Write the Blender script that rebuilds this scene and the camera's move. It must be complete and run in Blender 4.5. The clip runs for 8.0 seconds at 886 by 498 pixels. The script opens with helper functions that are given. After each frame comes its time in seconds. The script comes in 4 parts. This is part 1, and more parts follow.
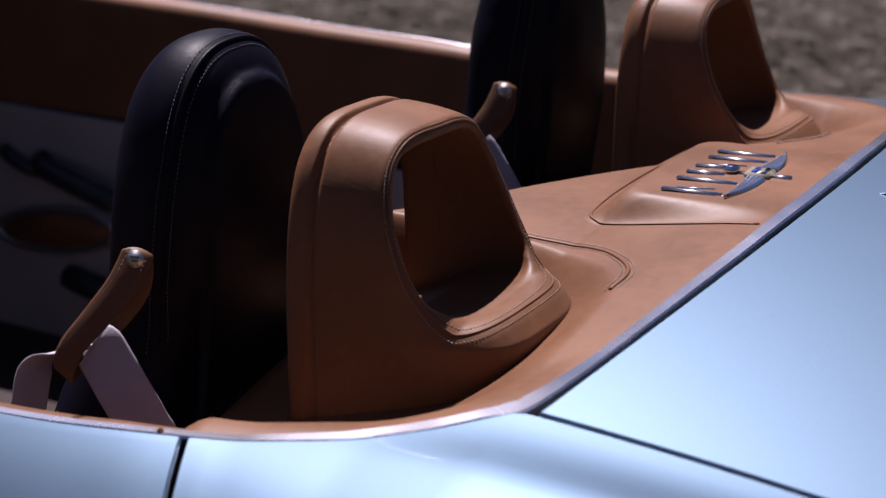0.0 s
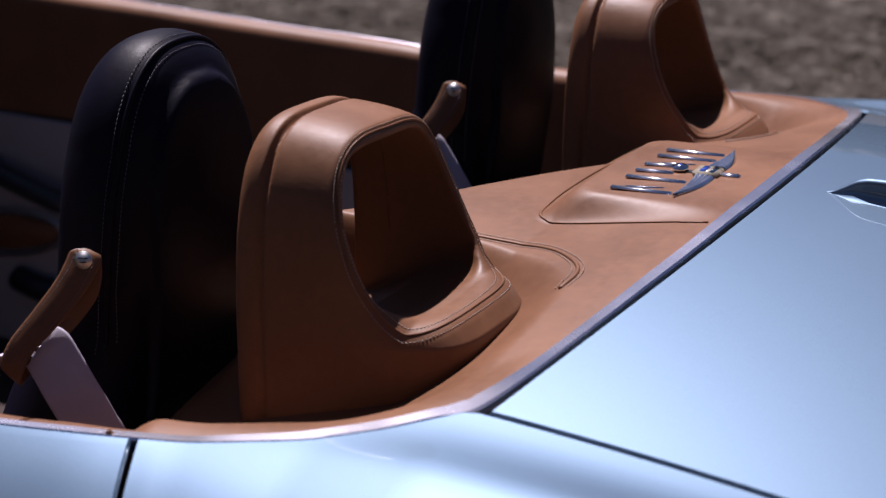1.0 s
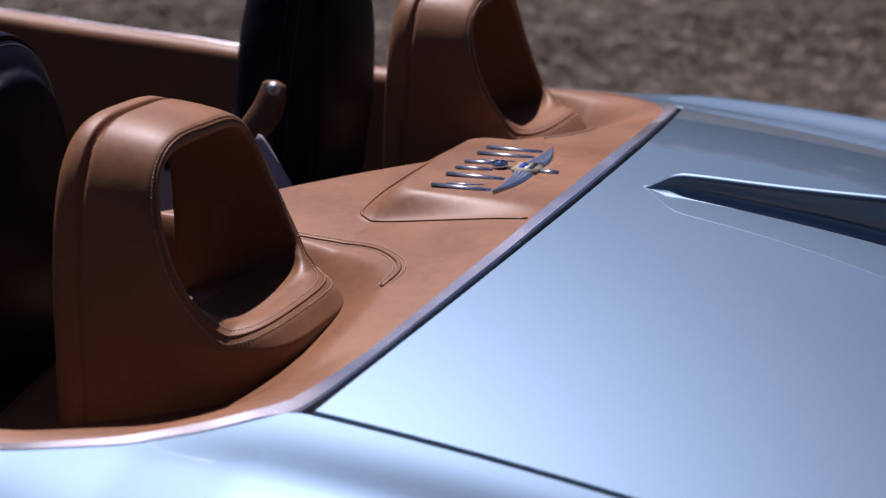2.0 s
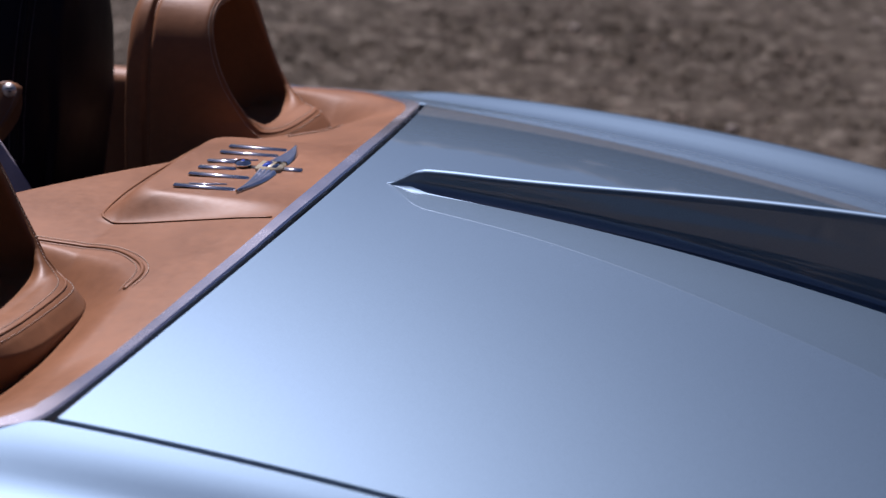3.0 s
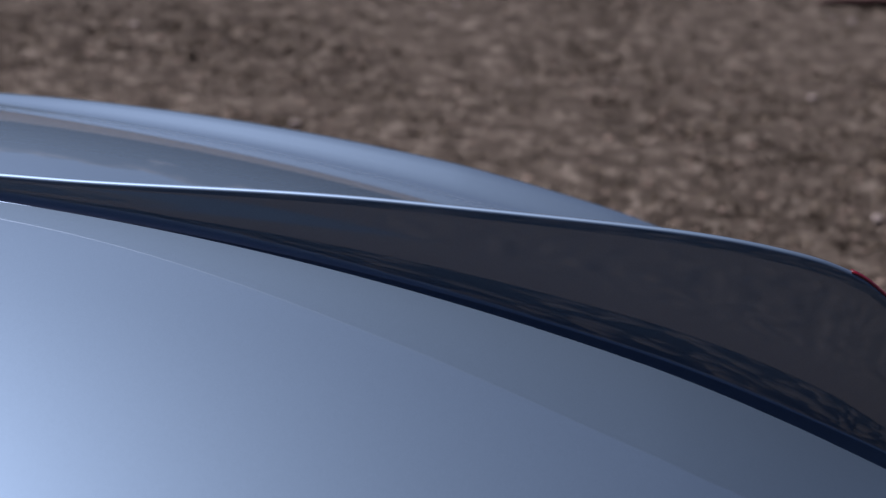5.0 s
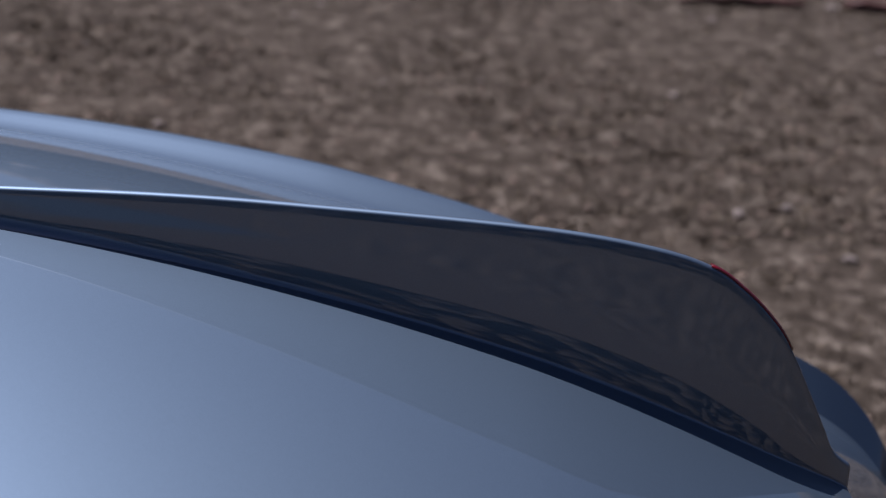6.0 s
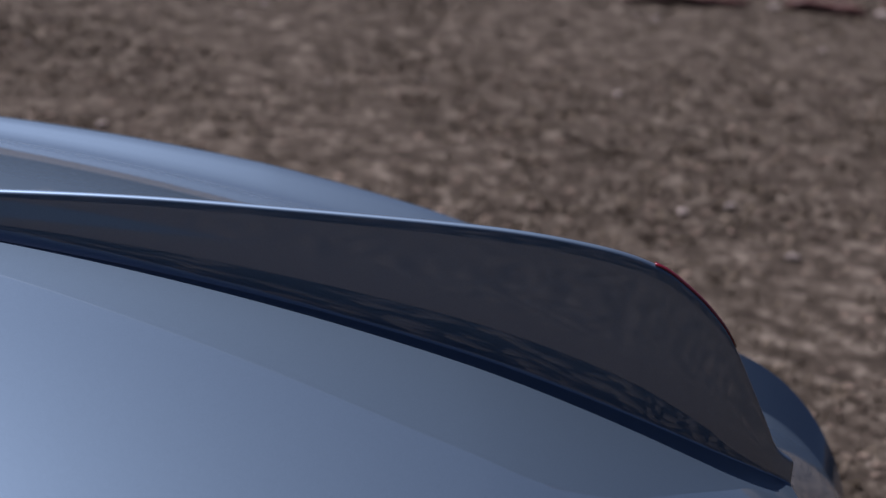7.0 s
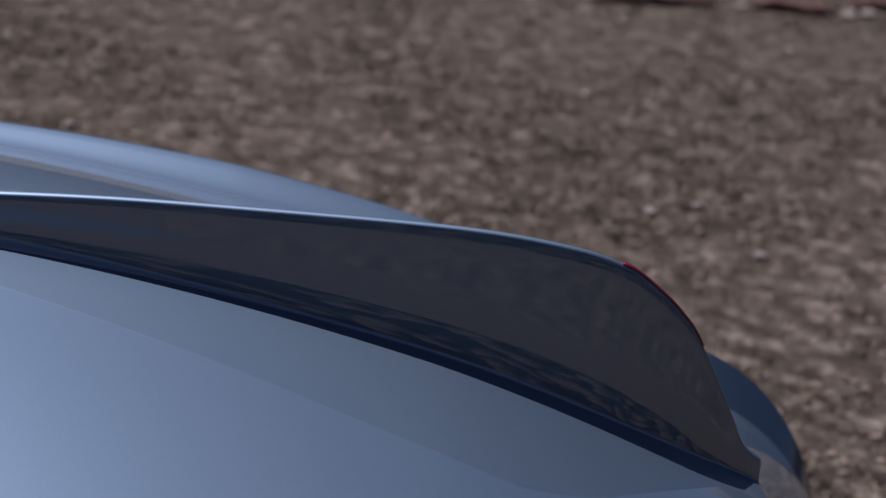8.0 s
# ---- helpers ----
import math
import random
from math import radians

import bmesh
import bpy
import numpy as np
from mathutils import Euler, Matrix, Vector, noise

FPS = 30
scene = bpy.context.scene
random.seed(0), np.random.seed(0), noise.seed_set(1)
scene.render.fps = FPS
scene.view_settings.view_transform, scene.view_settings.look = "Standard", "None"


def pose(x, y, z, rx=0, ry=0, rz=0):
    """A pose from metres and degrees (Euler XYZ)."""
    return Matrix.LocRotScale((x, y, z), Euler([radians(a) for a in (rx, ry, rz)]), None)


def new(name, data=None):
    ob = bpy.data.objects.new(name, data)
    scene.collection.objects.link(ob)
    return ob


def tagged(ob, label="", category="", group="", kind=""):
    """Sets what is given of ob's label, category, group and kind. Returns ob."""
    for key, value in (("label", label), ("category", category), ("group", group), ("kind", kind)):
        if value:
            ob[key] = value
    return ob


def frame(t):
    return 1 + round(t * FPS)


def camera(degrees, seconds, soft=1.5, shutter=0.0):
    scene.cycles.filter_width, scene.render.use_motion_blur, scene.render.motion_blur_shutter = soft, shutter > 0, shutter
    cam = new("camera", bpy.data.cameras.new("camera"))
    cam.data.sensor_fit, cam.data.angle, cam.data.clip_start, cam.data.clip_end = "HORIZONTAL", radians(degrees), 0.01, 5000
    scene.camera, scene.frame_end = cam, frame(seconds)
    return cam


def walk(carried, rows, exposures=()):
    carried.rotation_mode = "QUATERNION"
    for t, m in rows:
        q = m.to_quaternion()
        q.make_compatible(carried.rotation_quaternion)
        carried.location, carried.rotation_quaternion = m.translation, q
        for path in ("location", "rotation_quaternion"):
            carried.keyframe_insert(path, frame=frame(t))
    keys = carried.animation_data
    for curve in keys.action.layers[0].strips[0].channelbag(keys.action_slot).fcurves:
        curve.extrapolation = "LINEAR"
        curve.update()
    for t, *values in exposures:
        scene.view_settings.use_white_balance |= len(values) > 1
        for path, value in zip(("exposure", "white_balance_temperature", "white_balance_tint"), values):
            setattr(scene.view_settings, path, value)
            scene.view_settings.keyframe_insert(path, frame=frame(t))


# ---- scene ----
# A tripod pan: the lens sits 4.3 cm ahead of the pan axis. x runs to the car's tail, y to its right side, z up.
cam = camera(28.06, 8.0, soft=1.3)
cam.data.dof.use_dof = True
cam.data.dof.focus_distance = 1.66
cam.data.dof.aperture_fstop = 5.6
ROWS = [
    (0.0, 0.556, -1.59, 1.462, 70.5445, -0.0, 30.3876),
    (0.5, 0.55625, -1.58986, 1.462, 70.5417, -0.0663, 30.0117),
    (1.0, 0.55703, -1.58942, 1.46199, 70.5354, -0.2766, 28.8186),
    (1.2, 0.5575, -1.58917, 1.46199, 70.5338, -0.4003, 28.1178),
    (1.6, 0.55885, -1.58848, 1.462, 70.5376, -0.7541, 26.1118),
    (1.95, 0.56049, -1.58772, 1.46201, 70.5584, -1.1782, 23.7046),
    (2.3, 0.56239, -1.58695, 1.46205, 70.6031, -1.6537, 20.9965),
    (2.5, 0.56353, -1.58653, 1.46208, 70.6403, -1.9351, 19.3865),
    (3.0, 0.56653, -1.58561, 1.46218, 70.7734, -2.6582, 15.2128),
    (3.5, 0.56922, -1.58497, 1.4623, 70.9341, -3.2857, 11.5321),
    (4.0, 0.57196, -1.58452, 1.46245, 71.1354, -3.9027, 7.8411),
    (4.5, 0.57438, -1.58426, 1.46261, 71.3455, -4.4345, 4.5858),
    (5.0, 0.57674, -1.58414, 1.46279, 71.578, -4.9381, 1.424),
    (5.2, 0.57757, -1.58413, 1.46285, 71.6662, -5.1116, 0.314),
    (5.55, 0.57881, -1.58414, 1.46296, 71.8047, -5.3684, -1.3508),
    (5.9, 0.57974, -1.58418, 1.46304, 71.9132, -5.5577, -2.5968),
    (6.3, 0.58045, -1.58422, 1.4631, 71.9988, -5.7008, -3.549),
    (6.5, 0.5807, -1.58424, 1.46313, 72.0301, -5.7516, -3.8898),
    (7.0, 0.58125, -1.58428, 1.46318, 72.0985, -5.8607, -4.6256),
    (7.5, 0.58171, -1.58432, 1.46322, 72.1575, -5.9523, -5.2484),
    (8.0, 0.582, -1.58435, 1.46325, 72.195, -6.0094, -5.6388),
]
walk(cam, [(t, pose(x, y, z, rx, ry, rz)) for t, x, y, z, rx, ry, rz in ROWS], [(0.0, 0.75, 6050, 29.5), (8.0, 0.75, 6050, 29.5)])

# ---- light ----
SUN_EL, SUN_AZ = radians(62.5), radians(139)          # azimuth from +x towards +y
world = bpy.data.worlds.new("sky")
scene.world = world
world.use_nodes = True
wn = world.node_tree
bg = wn.nodes["Background"]
sky = wn.nodes.new("ShaderNodeTexSky")
sky.sky_type = "NISHITA"
sky.sun_disc = False
sky.sun_elevation = SUN_EL
sky.sun_rotation = radians(90) - SUN_AZ
sky.air_density, sky.dust_density, sky.ozone_density = 1.0, 0.8, 5.0
wn.links.new(sky.outputs["Color"], bg.inputs["Color"])
bg.inputs["Strength"].default_value = 0.0205
sun = new("sun", bpy.data.lights.new("sun", "SUN"))
sun.data.energy, sun.data.angle, sun.data.color = 5.0, radians(0.55), (1.0, 0.950, 0.865)
sd = Vector((math.cos(SUN_EL) * math.cos(SUN_AZ), math.cos(SUN_EL) * math.sin(SUN_AZ), math.sin(SUN_EL)))
sun.matrix_world = Matrix.Translation((0, 6, 8)) @ sd.to_track_quat("Z", "Y").to_matrix().to_4x4()

# ---- materials ----
def material(name, base, rough, metal=0.0, coat=0.0, spread=0.12, scale=30.0, fine=400.0, bump=0.0, bump_scale=300.0, sheen=0.0, coat_rough=0.03, stain=None, vary=0.12, coat_ior=1.5, specular=0.5):
    """A principled material whose colour varies at two scales, with a fine relief."""
    m = bpy.data.materials.new(name)
    m.use_nodes = True
    nt = m.node_tree
    p = nt.nodes["Principled BSDF"]
    co = nt.nodes.new("ShaderNodeTexCoord")
    big, small = nt.nodes.new("ShaderNodeTexNoise"), nt.nodes.new("ShaderNodeTexNoise")
    big.inputs["Scale"].default_value, small.inputs["Scale"].default_value = scale, fine
    big.inputs["Detail"].default_value, small.inputs["Detail"].default_value = 5, 3
    for n in (big, small):
        nt.links.new(co.outputs["Object"], n.inputs["Vector"])
    add = nt.nodes.new("ShaderNodeMath")
    add.operation = "MULTIPLY_ADD"
    nt.links.new(small.outputs["Fac"], add.inputs[0])
    add.inputs[1].default_value = 0.4
    nt.links.new(big.outputs["Fac"], add.inputs[2])
    ramp = nt.nodes.new("ShaderNodeMapRange")
    ramp.inputs["From Min"].default_value, ramp.inputs["From Max"].default_value = 0.45, 0.95
    nt.links.new(add.outputs[0], ramp.inputs["Value"])
    mix = nt.nodes.new("ShaderNodeMix")
    mix.data_type = "RGBA"
    lo = stain if stain else tuple(c * (1 - spread) for c in base)
    mix.inputs["A"].default_value = (*lo, 1)
    mix.inputs["B"].default_value = (*[min(1, c * (1 + spread)) for c in base], 1)
    nt.links.new(ramp.outputs["Result"], mix.inputs["Factor"])
    nt.links.new(mix.outputs["Result"], p.inputs["Base Color"])
    p.inputs["Metallic"].default_value = metal
    rr = nt.nodes.new("ShaderNodeMapRange")
    rr.inputs["To Min"].default_value, rr.inputs["To Max"].default_value = rough * (1 - vary), min(1, rough * (1 + vary))
    nt.links.new(ramp.outputs["Result"], rr.inputs["Value"])
    nt.links.new(rr.outputs["Result"], p.inputs["Roughness"])
    p.inputs["Coat Weight"].default_value, p.inputs["Coat Roughness"].default_value = coat, coat_rough
    p.inputs["Coat IOR"].default_value = coat_ior
    p.inputs["Specular IOR Level"].default_value = specular
    p.inputs["Sheen Weight"].default_value = sheen
    if bump:
        b = nt.nodes.new("ShaderNodeBump")
        b.inputs["Strength"].default_value, b.inputs["Distance"].default_value = bump, 0.001
        g = nt.nodes.new("ShaderNodeTexNoise")
        g.inputs["Scale"].default_value, g.inputs["Detail"].default_value = bump_scale, 6
        nt.links.new(co.outputs["Object"], g.inputs["Vector"])
        nt.links.new(g.outputs["Fac"], b.inputs["Height"])
        nt.links.new(b.outputs["Normal"], p.inputs["Normal"])
    return m


PAINT = material("ice_blue_metallic_paint", (0.113, 0.171, 0.232), 0.57, metal=1.0, coat=1.0, spread=0.07, scale=700, fine=1600, coat_rough=0.012, vary=0.02, coat_ior=2.15)
LEATHER = material("cognac_leather", (0.145, 0.0640, 0.0285), 0.51, specular=0.29, spread=0.22, scale=9, fine=120, bump=0.10, bump_scale=900)
BLACK_LEATHER = material("black_leather", (0.0034, 0.0026, 0.0082), 0.46, specular=0.12, spread=0.2, scale=20, fine=300, bump=0.15, bump_scale=900)


def soften(m, scale, strength):
    """A second, wider relief under the grain: the slight unevenness of stretched hide."""
    nt = m.node_tree
    grain = next(n for n in nt.nodes if n.bl_idname == "ShaderNodeBump")
    co = next(n for n in nt.nodes if n.bl_idname == "ShaderNodeTexCoord")
    wave, b = nt.nodes.new("ShaderNodeTexNoise"), nt.nodes.new("ShaderNodeBump")
    wave.inputs["Scale"].default_value, wave.inputs["Detail"].default_value, wave.inputs["Distortion"].default_value = scale, 4, 0.6
    b.inputs["Strength"].default_value, b.inputs["Distance"].default_value = strength, 0.002
    nt.links.new(co.outputs["Object"], wave.inputs["Vector"])
    nt.links.new(wave.outputs["Fac"], b.inputs["Height"])
    nt.links.new(b.outputs["Normal"], grain.inputs["Normal"])


soften(LEATHER, 38, 0.18)
soften(BLACK_LEATHER, 30, 0.3)
CHROME = material("chrome", (0.6970, 0.7144, 0.7492), 0.07, metal=1.0, spread=0.02)
RAIL_METAL = material("brushed_bright_rail", (0.80, 0.79, 0.88), 0.255, metal=1.0, spread=0.03, scale=12, fine=700)
SATIN = material("satin_aluminium", (0.56, 0.56, 0.55), 0.38, metal=1.0, spread=0.05, scale=20)
RUBBER = material("black_rubber", (0.012, 0.012, 0.013), 0.55, spread=0.2)
THREAD = material("pale_thread", (0.29, 0.245, 0.205), 0.7, spread=0.1)
DARK_THREAD = material("grey_thread", (0.1045, 0.0958, 0.1133), 0.7, spread=0.1)
BELT = material("grey_webbing", (0.40, 0.365, 0.43), 0.62, spread=0.1, fine=900, bump=0.5, bump_scale=1200)
RED = material("red_lens", (0.10, 0.0030, 0.0060), 0.12, spread=0.1, coat=1.0)
CREAM = material("cream_enamel", (0.3659, 0.3311, 0.2439), 0.25, spread=0.08, coat=0.6)
GREY_PANEL = material("grey_door_lining", (0.30, 0.275, 0.28), 0.5, spread=0.12, scale=9)
BLACK_PLASTIC = material("black_plastic", (0.015, 0.015, 0.018), 0.4, spread=0.2)
CARPET = material("dark_carpet", (0.022, 0.012, 0.010), 0.9, spread=0.3, bump=0.5)
EMBLEM = material("polished_emblem", (0.78, 0.80, 0.88), 0.25, metal=1.0, spread=0.04, scale=40)
WOODS = material("distant_woods", (0.020, 0.018, 0.013), 0.9, spread=0.4, scale=0.8, fine=4)


def earth_material():
    """Dry ground: dark soil, dead grass and pale grit in clumps of a few centimetres."""
    m = material("dry_earth", (0.04, 0.03, 0.022), 0.95, specular=0.06, spread=0.3, scale=9, fine=60, bump=0.4, bump_scale=60)
    nt = m.node_tree
    co, cr, mix = nt.nodes.new("ShaderNodeTexCoord"), nt.nodes.new("ShaderNodeValToRGB"), nt.nodes.new("ShaderNodeMath")
    a, b = nt.nodes.new("ShaderNodeTexNoise"), nt.nodes.new("ShaderNodeTexNoise")
    for n, scale, detail in ((a, 9, 5), (b, 30, 8)):
        n.inputs["Scale"].default_value, n.inputs["Detail"].default_value, n.inputs["Roughness"].default_value = scale, detail, 0.72
        nt.links.new(co.outputs["Object"], n.inputs["Vector"])
    mix.operation = "MULTIPLY_ADD"
    mix.inputs[1].default_value = 0.55
    nt.links.new(b.outputs["Fac"], mix.inputs[0])
    nt.links.new(a.outputs["Fac"], mix.inputs[2])
    for k, (at, c) in enumerate(((0.62, (0.0172, 0.0144, 0.0112)), (0.95, (0.1250, 0.1125, 0.0930)), (0.74, (0.0305, 0.0258, 0.0200)), (0.82, (0.0485, 0.0417, 0.0332)))):
        e = cr.color_ramp.elements[k] if k < 2 else cr.color_ramp.elements.new(at)
        e.position, e.color = at, (*c, 1)
    nt.links.new(mix.outputs[0], cr.inputs["Fac"])
    nt.links.new(cr.outputs["Color"], nt.nodes["Principled BSDF"].inputs["Base Color"])
    return m


EARTH = earth_material()
BARK = material("dark_bark", (0.060, 0.022, 0.018), 0.8, spread=0.4, scale=20, bump=0.8, bump_scale=90)
BLUE_ENAMEL = material("blue_enamel", (0.0436, 0.0871, 0.3920), 0.1, spread=0.05, coat=1.0)


def stone_material():
    m = material("stones", (0.16, 0.12, 0.10), 0.9, specular=0.1, spread=0.2, bump=0.5)
    nt = m.node_tree
    geo, cr = nt.nodes.new("ShaderNodeNewGeometry"), nt.nodes.new("ShaderNodeValToRGB")
    cr.color_ramp.elements[0].color = (0.033, 0.0265, 0.020, 1)
    cr.color_ramp.elements[1].color = (0.170, 0.136, 0.110, 1)
    e = cr.color_ramp.elements.new(0.6)
    e.color = (0.057, 0.0475, 0.037, 1)
    nt.links.new(geo.outputs["Random Per Island"], cr.inputs["Fac"])
    nt.links.new(cr.outputs["Color"], nt.nodes["Principled BSDF"].inputs["Base Color"])
    return m


STONE = stone_material()


def grass_material():
    m = material("dead_grass", (0.06, 0.05, 0.03), 0.8, specular=0.15, spread=0.3)
    nt = m.node_tree
    geo, cr = nt.nodes.new("ShaderNodeNewGeometry"), nt.nodes.new("ShaderNodeValToRGB")
    cr.color_ramp.elements[0].color = (0.060, 0.050, 0.034, 1)
    cr.color_ramp.elements[1].color = (0.190, 0.160, 0.120, 1)
    nt.links.new(geo.outputs["Random Per Island"], cr.inputs["Fac"])
    nt.links.new(cr.outputs["Color"], nt.nodes["Principled BSDF"].inputs["Base Color"])
    return m


DEAD_GRASS = grass_material()
PALE_STONE = material("pale_stone", (0.19, 0.17, 0.155), 0.85, specular=0.2, spread=0.25, scale=40, bump=0.4, bump_scale=120)
TYRE = material("tyre_rubber", (0.02, 0.02, 0.02), 0.8, spread=0.2)


# ---- mesh tools ----
def mesh_object(name, verts, faces, mat, parent=None, label="", smooth=True):
    me = bpy.data.meshes.new(name)
    me.from_pydata(verts.tolist() if isinstance(verts, np.ndarray) else [tuple(v) for v in verts], [], faces.tolist() if isinstance(faces, np.ndarray) else [tuple(f) for f in faces])
    me.update()
    if smooth:
        me.shade_smooth()
    me.materials.append(mat)
    ob = new(name, me)
    if parent:
        ob.parent = parent
    if label:
        tagged(ob, label)
    return ob


def part(name, bm, mat, parent, label="", smooth=True):
    me = bpy.data.meshes.new(name)
    bm.to_mesh(me)
    bm.free()
    if smooth:
        me.shade_smooth()
    me.materials.append(mat)
    ob = new(name, me)
    ob.parent = parent
    if label:
        tagged(ob, label)
    return ob


def sheet_data(fn, us, vs, thick):
    """A curved plate: fn(u, v) is its outer face; the edges turn down over a small radius, the inner face lies thick below."""
    us, vs = list(us), list(vs)
    nu, nv = len(us), len(vs)
    top = np.array([[fn(u, v) for v in vs] for u in us], float)
    du, dv = np.gradient(top, axis=0), np.gradient(top, axis=1)
    n = np.cross(du, dv)
    n /= np.linalg.norm(n, axis=2, keepdims=True) + 1e-12
    if n[nu // 2, nv // 2, 2] < 0 and abs(n[nu // 2, nv // 2, 2]) > 0.2:
        n = -n
    r = min(0.0025, thick * 0.4)
    low = top - n * thick
    verts = np.concatenate([top.reshape(-1, 3), low.reshape(-1, 3)])
    faces, k = [], nu * nv
    for i in range(nu - 1):
        for j in range(nv - 1):
            a, b, c, d = i * nv + j, (i + 1) * nv + j, (i + 1) * nv + j + 1, i * nv + j + 1
            faces.append((a, b, c, d))
            faces.append((a + k, d + k, c + k, b + k))
    rim = [(i, 0) for i in range(nu)] + [(nu - 1, j) for j in range(1, nv)] + [(i, nv - 1) for i in range(nu - 2, -1, -1)] + [(0, j) for j in range(nv - 2, 0, -1)]
    ids = [i * nv + j for i, j in rim]
    # the rounded edge: one extra ring pushed out by r and down by r
    base = len(verts)
    ring = []
    for (i, j) in rim:
        p = top[i, j]
        out = np.zeros(3)
        if i == 0: out -= du[i, j] / (np.linalg.norm(du[i, j]) + 1e-12)
        if i == nu - 1: out += du[i, j] / (np.linalg.norm(du[i, j]) + 1e-12)
        if j == 0: out -= dv[i, j] / (np.linalg.norm(dv[i, j]) + 1e-12)
        if j == nv - 1: out += dv[i, j] / (np.linalg.norm(dv[i, j]) + 1e-12)
        ring.append(p + out * r * 0.7 - n[i, j] * r)
    verts = np.concatenate([verts, np.array(ring)])
    m = len(ids)
    for q in range(m):
        a, b = ids[q], ids[(q + 1) % m]
        ra, rb = base + q, base + (q + 1) % m
        faces.append((b, a, ra, rb))
        faces.append((rb, ra, a + k, b + k))
    return verts, faces


def sheet(name, fn, us, vs, thick, mat, parent, label=""):
    v, f = sheet_data(fn, us, vs, thick)
    ob = mesh_object(name, v, f, mat, parent, label)
    fix_normals(ob)
    ob.data.set_sharp_from_angle(angle=radians(32))
    return ob


def fix_normals(ob):
    bm = bmesh.new()
    bm.from_mesh(ob.data)
    bmesh.ops.recalc_face_normals(bm, faces=bm.faces)
    bm.to_mesh(ob.data)
    bm.free()


def field_mesh(fn, lo, hi, step):
    """The zero surface of fn(x, y, z) < 0, as one quad per crossing edge (surface nets)."""
    ax = [np.arange(a, b + step, step) for a, b in zip(lo, hi)]
    X, Y, Z = np.meshgrid(*ax, indexing="ij")
    F = fn(X, Y, Z)
    neg = F < 0
    nx, ny, nz = (len(a) - 1 for a in ax)
    total, count = np.zeros((nx, ny, nz, 3)), np.zeros((nx, ny, nz))
    corners = [(i, j, k) for i in (0, 1) for j in (0, 1) for k in (0, 1)]
    for a in corners:
        for axis in range(3):
            if a[axis] == 0:
                b = list(a)
                b[axis] = 1
                fa = F[a[0]:nx + a[0], a[1]:ny + a[1], a[2]:nz + a[2]]
                fb = F[b[0]:nx + b[0], b[1]:ny + b[1], b[2]:nz + b[2]]
                cross = (fa < 0) != (fb < 0)
                t = np.where(cross, fa / np.where(fa == fb, 1, fa - fb), 0)
                off = [np.full(t.shape, float(c)) for c in a]
                off[axis] = t
                for q in range(3):
                    total[..., q] += np.where(cross, off[q], 0)
                count += cross
    has = count > 0
    index = np.full(has.shape, -1)
    index[has] = np.arange(has.sum())
    cell = np.stack(np.nonzero(has), 1)
    verts = np.array(lo) + (cell + total[has] / count[has][:, None]) * step
    faces = []
    for axis in range(3):
        o = [0, 0, 0]
        o[axis] = 1
        s0 = F[:nx, :ny, :nz]
        s1 = F[o[0]:nx + o[0], o[1]:ny + o[1], o[2]:nz + o[2]]
        cross = (s0 < 0) != (s1 < 0)
        u, v = [q for q in range(3) if q != axis]
        idx = np.stack(np.nonzero(cross), 1)
        idx = idx[(idx[:, u] > 0) & (idx[:, v] > 0)]
        flip = s0[tuple(idx.T)] < 0
        quad = []
        for dx, dy in ((0, 0), (1, 0), (1, 1), (0, 1)):
            c = idx.copy()
            c[:, u] -= dx
            c[:, v] -= dy
            quad.append(index[tuple(c.T)])
        quad = np.stack(quad, 1)
        if axis == 1:
            flip = ~flip
        quad[~flip] = quad[~flip][:, ::-1]
        faces.append(quad[(quad >= 0).all(1)])
    return verts, np.concatenate(faces)


def smax(a, b, k):
    h = np.clip(0.5 + 0.5 * (a - b) / k, 0, 1)
    return b + (a - b) * h + k * h * (1 - h)


def tube(name, pts, r, mat, parent, label="", sides=8, closed=False, flat=1.0):
    """A round or flattened cord along a line of points."""
    pts = [Vector(p) for p in pts]
    n = len(pts)
    verts, faces, prev = [], [], None
    for i, p in enumerate(pts):
        d = (pts[(i + 1) % n] - pts[i - 1]) if closed or 0 < i < n - 1 else (pts[1] - pts[0] if i == 0 else pts[-1] - pts[-2])
        d.normalize()
        up = prev if prev else (Vector((0, 0, 1)) if abs(d.z) < 0.9 else Vector((1, 0, 0)))
        a = d.cross(up).normalized()
        b = a.cross(d).normalized()
        prev = b
        for k in range(sides):
            w = 2 * math.pi * k / sides
            verts.append(p + a * r * math.cos(w) + b * r * flat * math.sin(w))
    for i in range(n if closed else n - 1):
        for k in range(sides):
            a0, a1 = i * sides + k, i * sides + (k + 1) % sides
            b0, b1 = ((i + 1) % n) * sides + k, ((i + 1) % n) * sides + (k + 1) % sides
            faces.append((a0, a1, b1, b0))
    if not closed:
        faces.append(tuple(range(sides - 1, -1, -1)))
        faces.append(tuple(range((n - 1) * sides, n * sides)))
    ob = mesh_object(name, verts, faces, mat, parent, label)
    fix_normals(ob)
    return ob


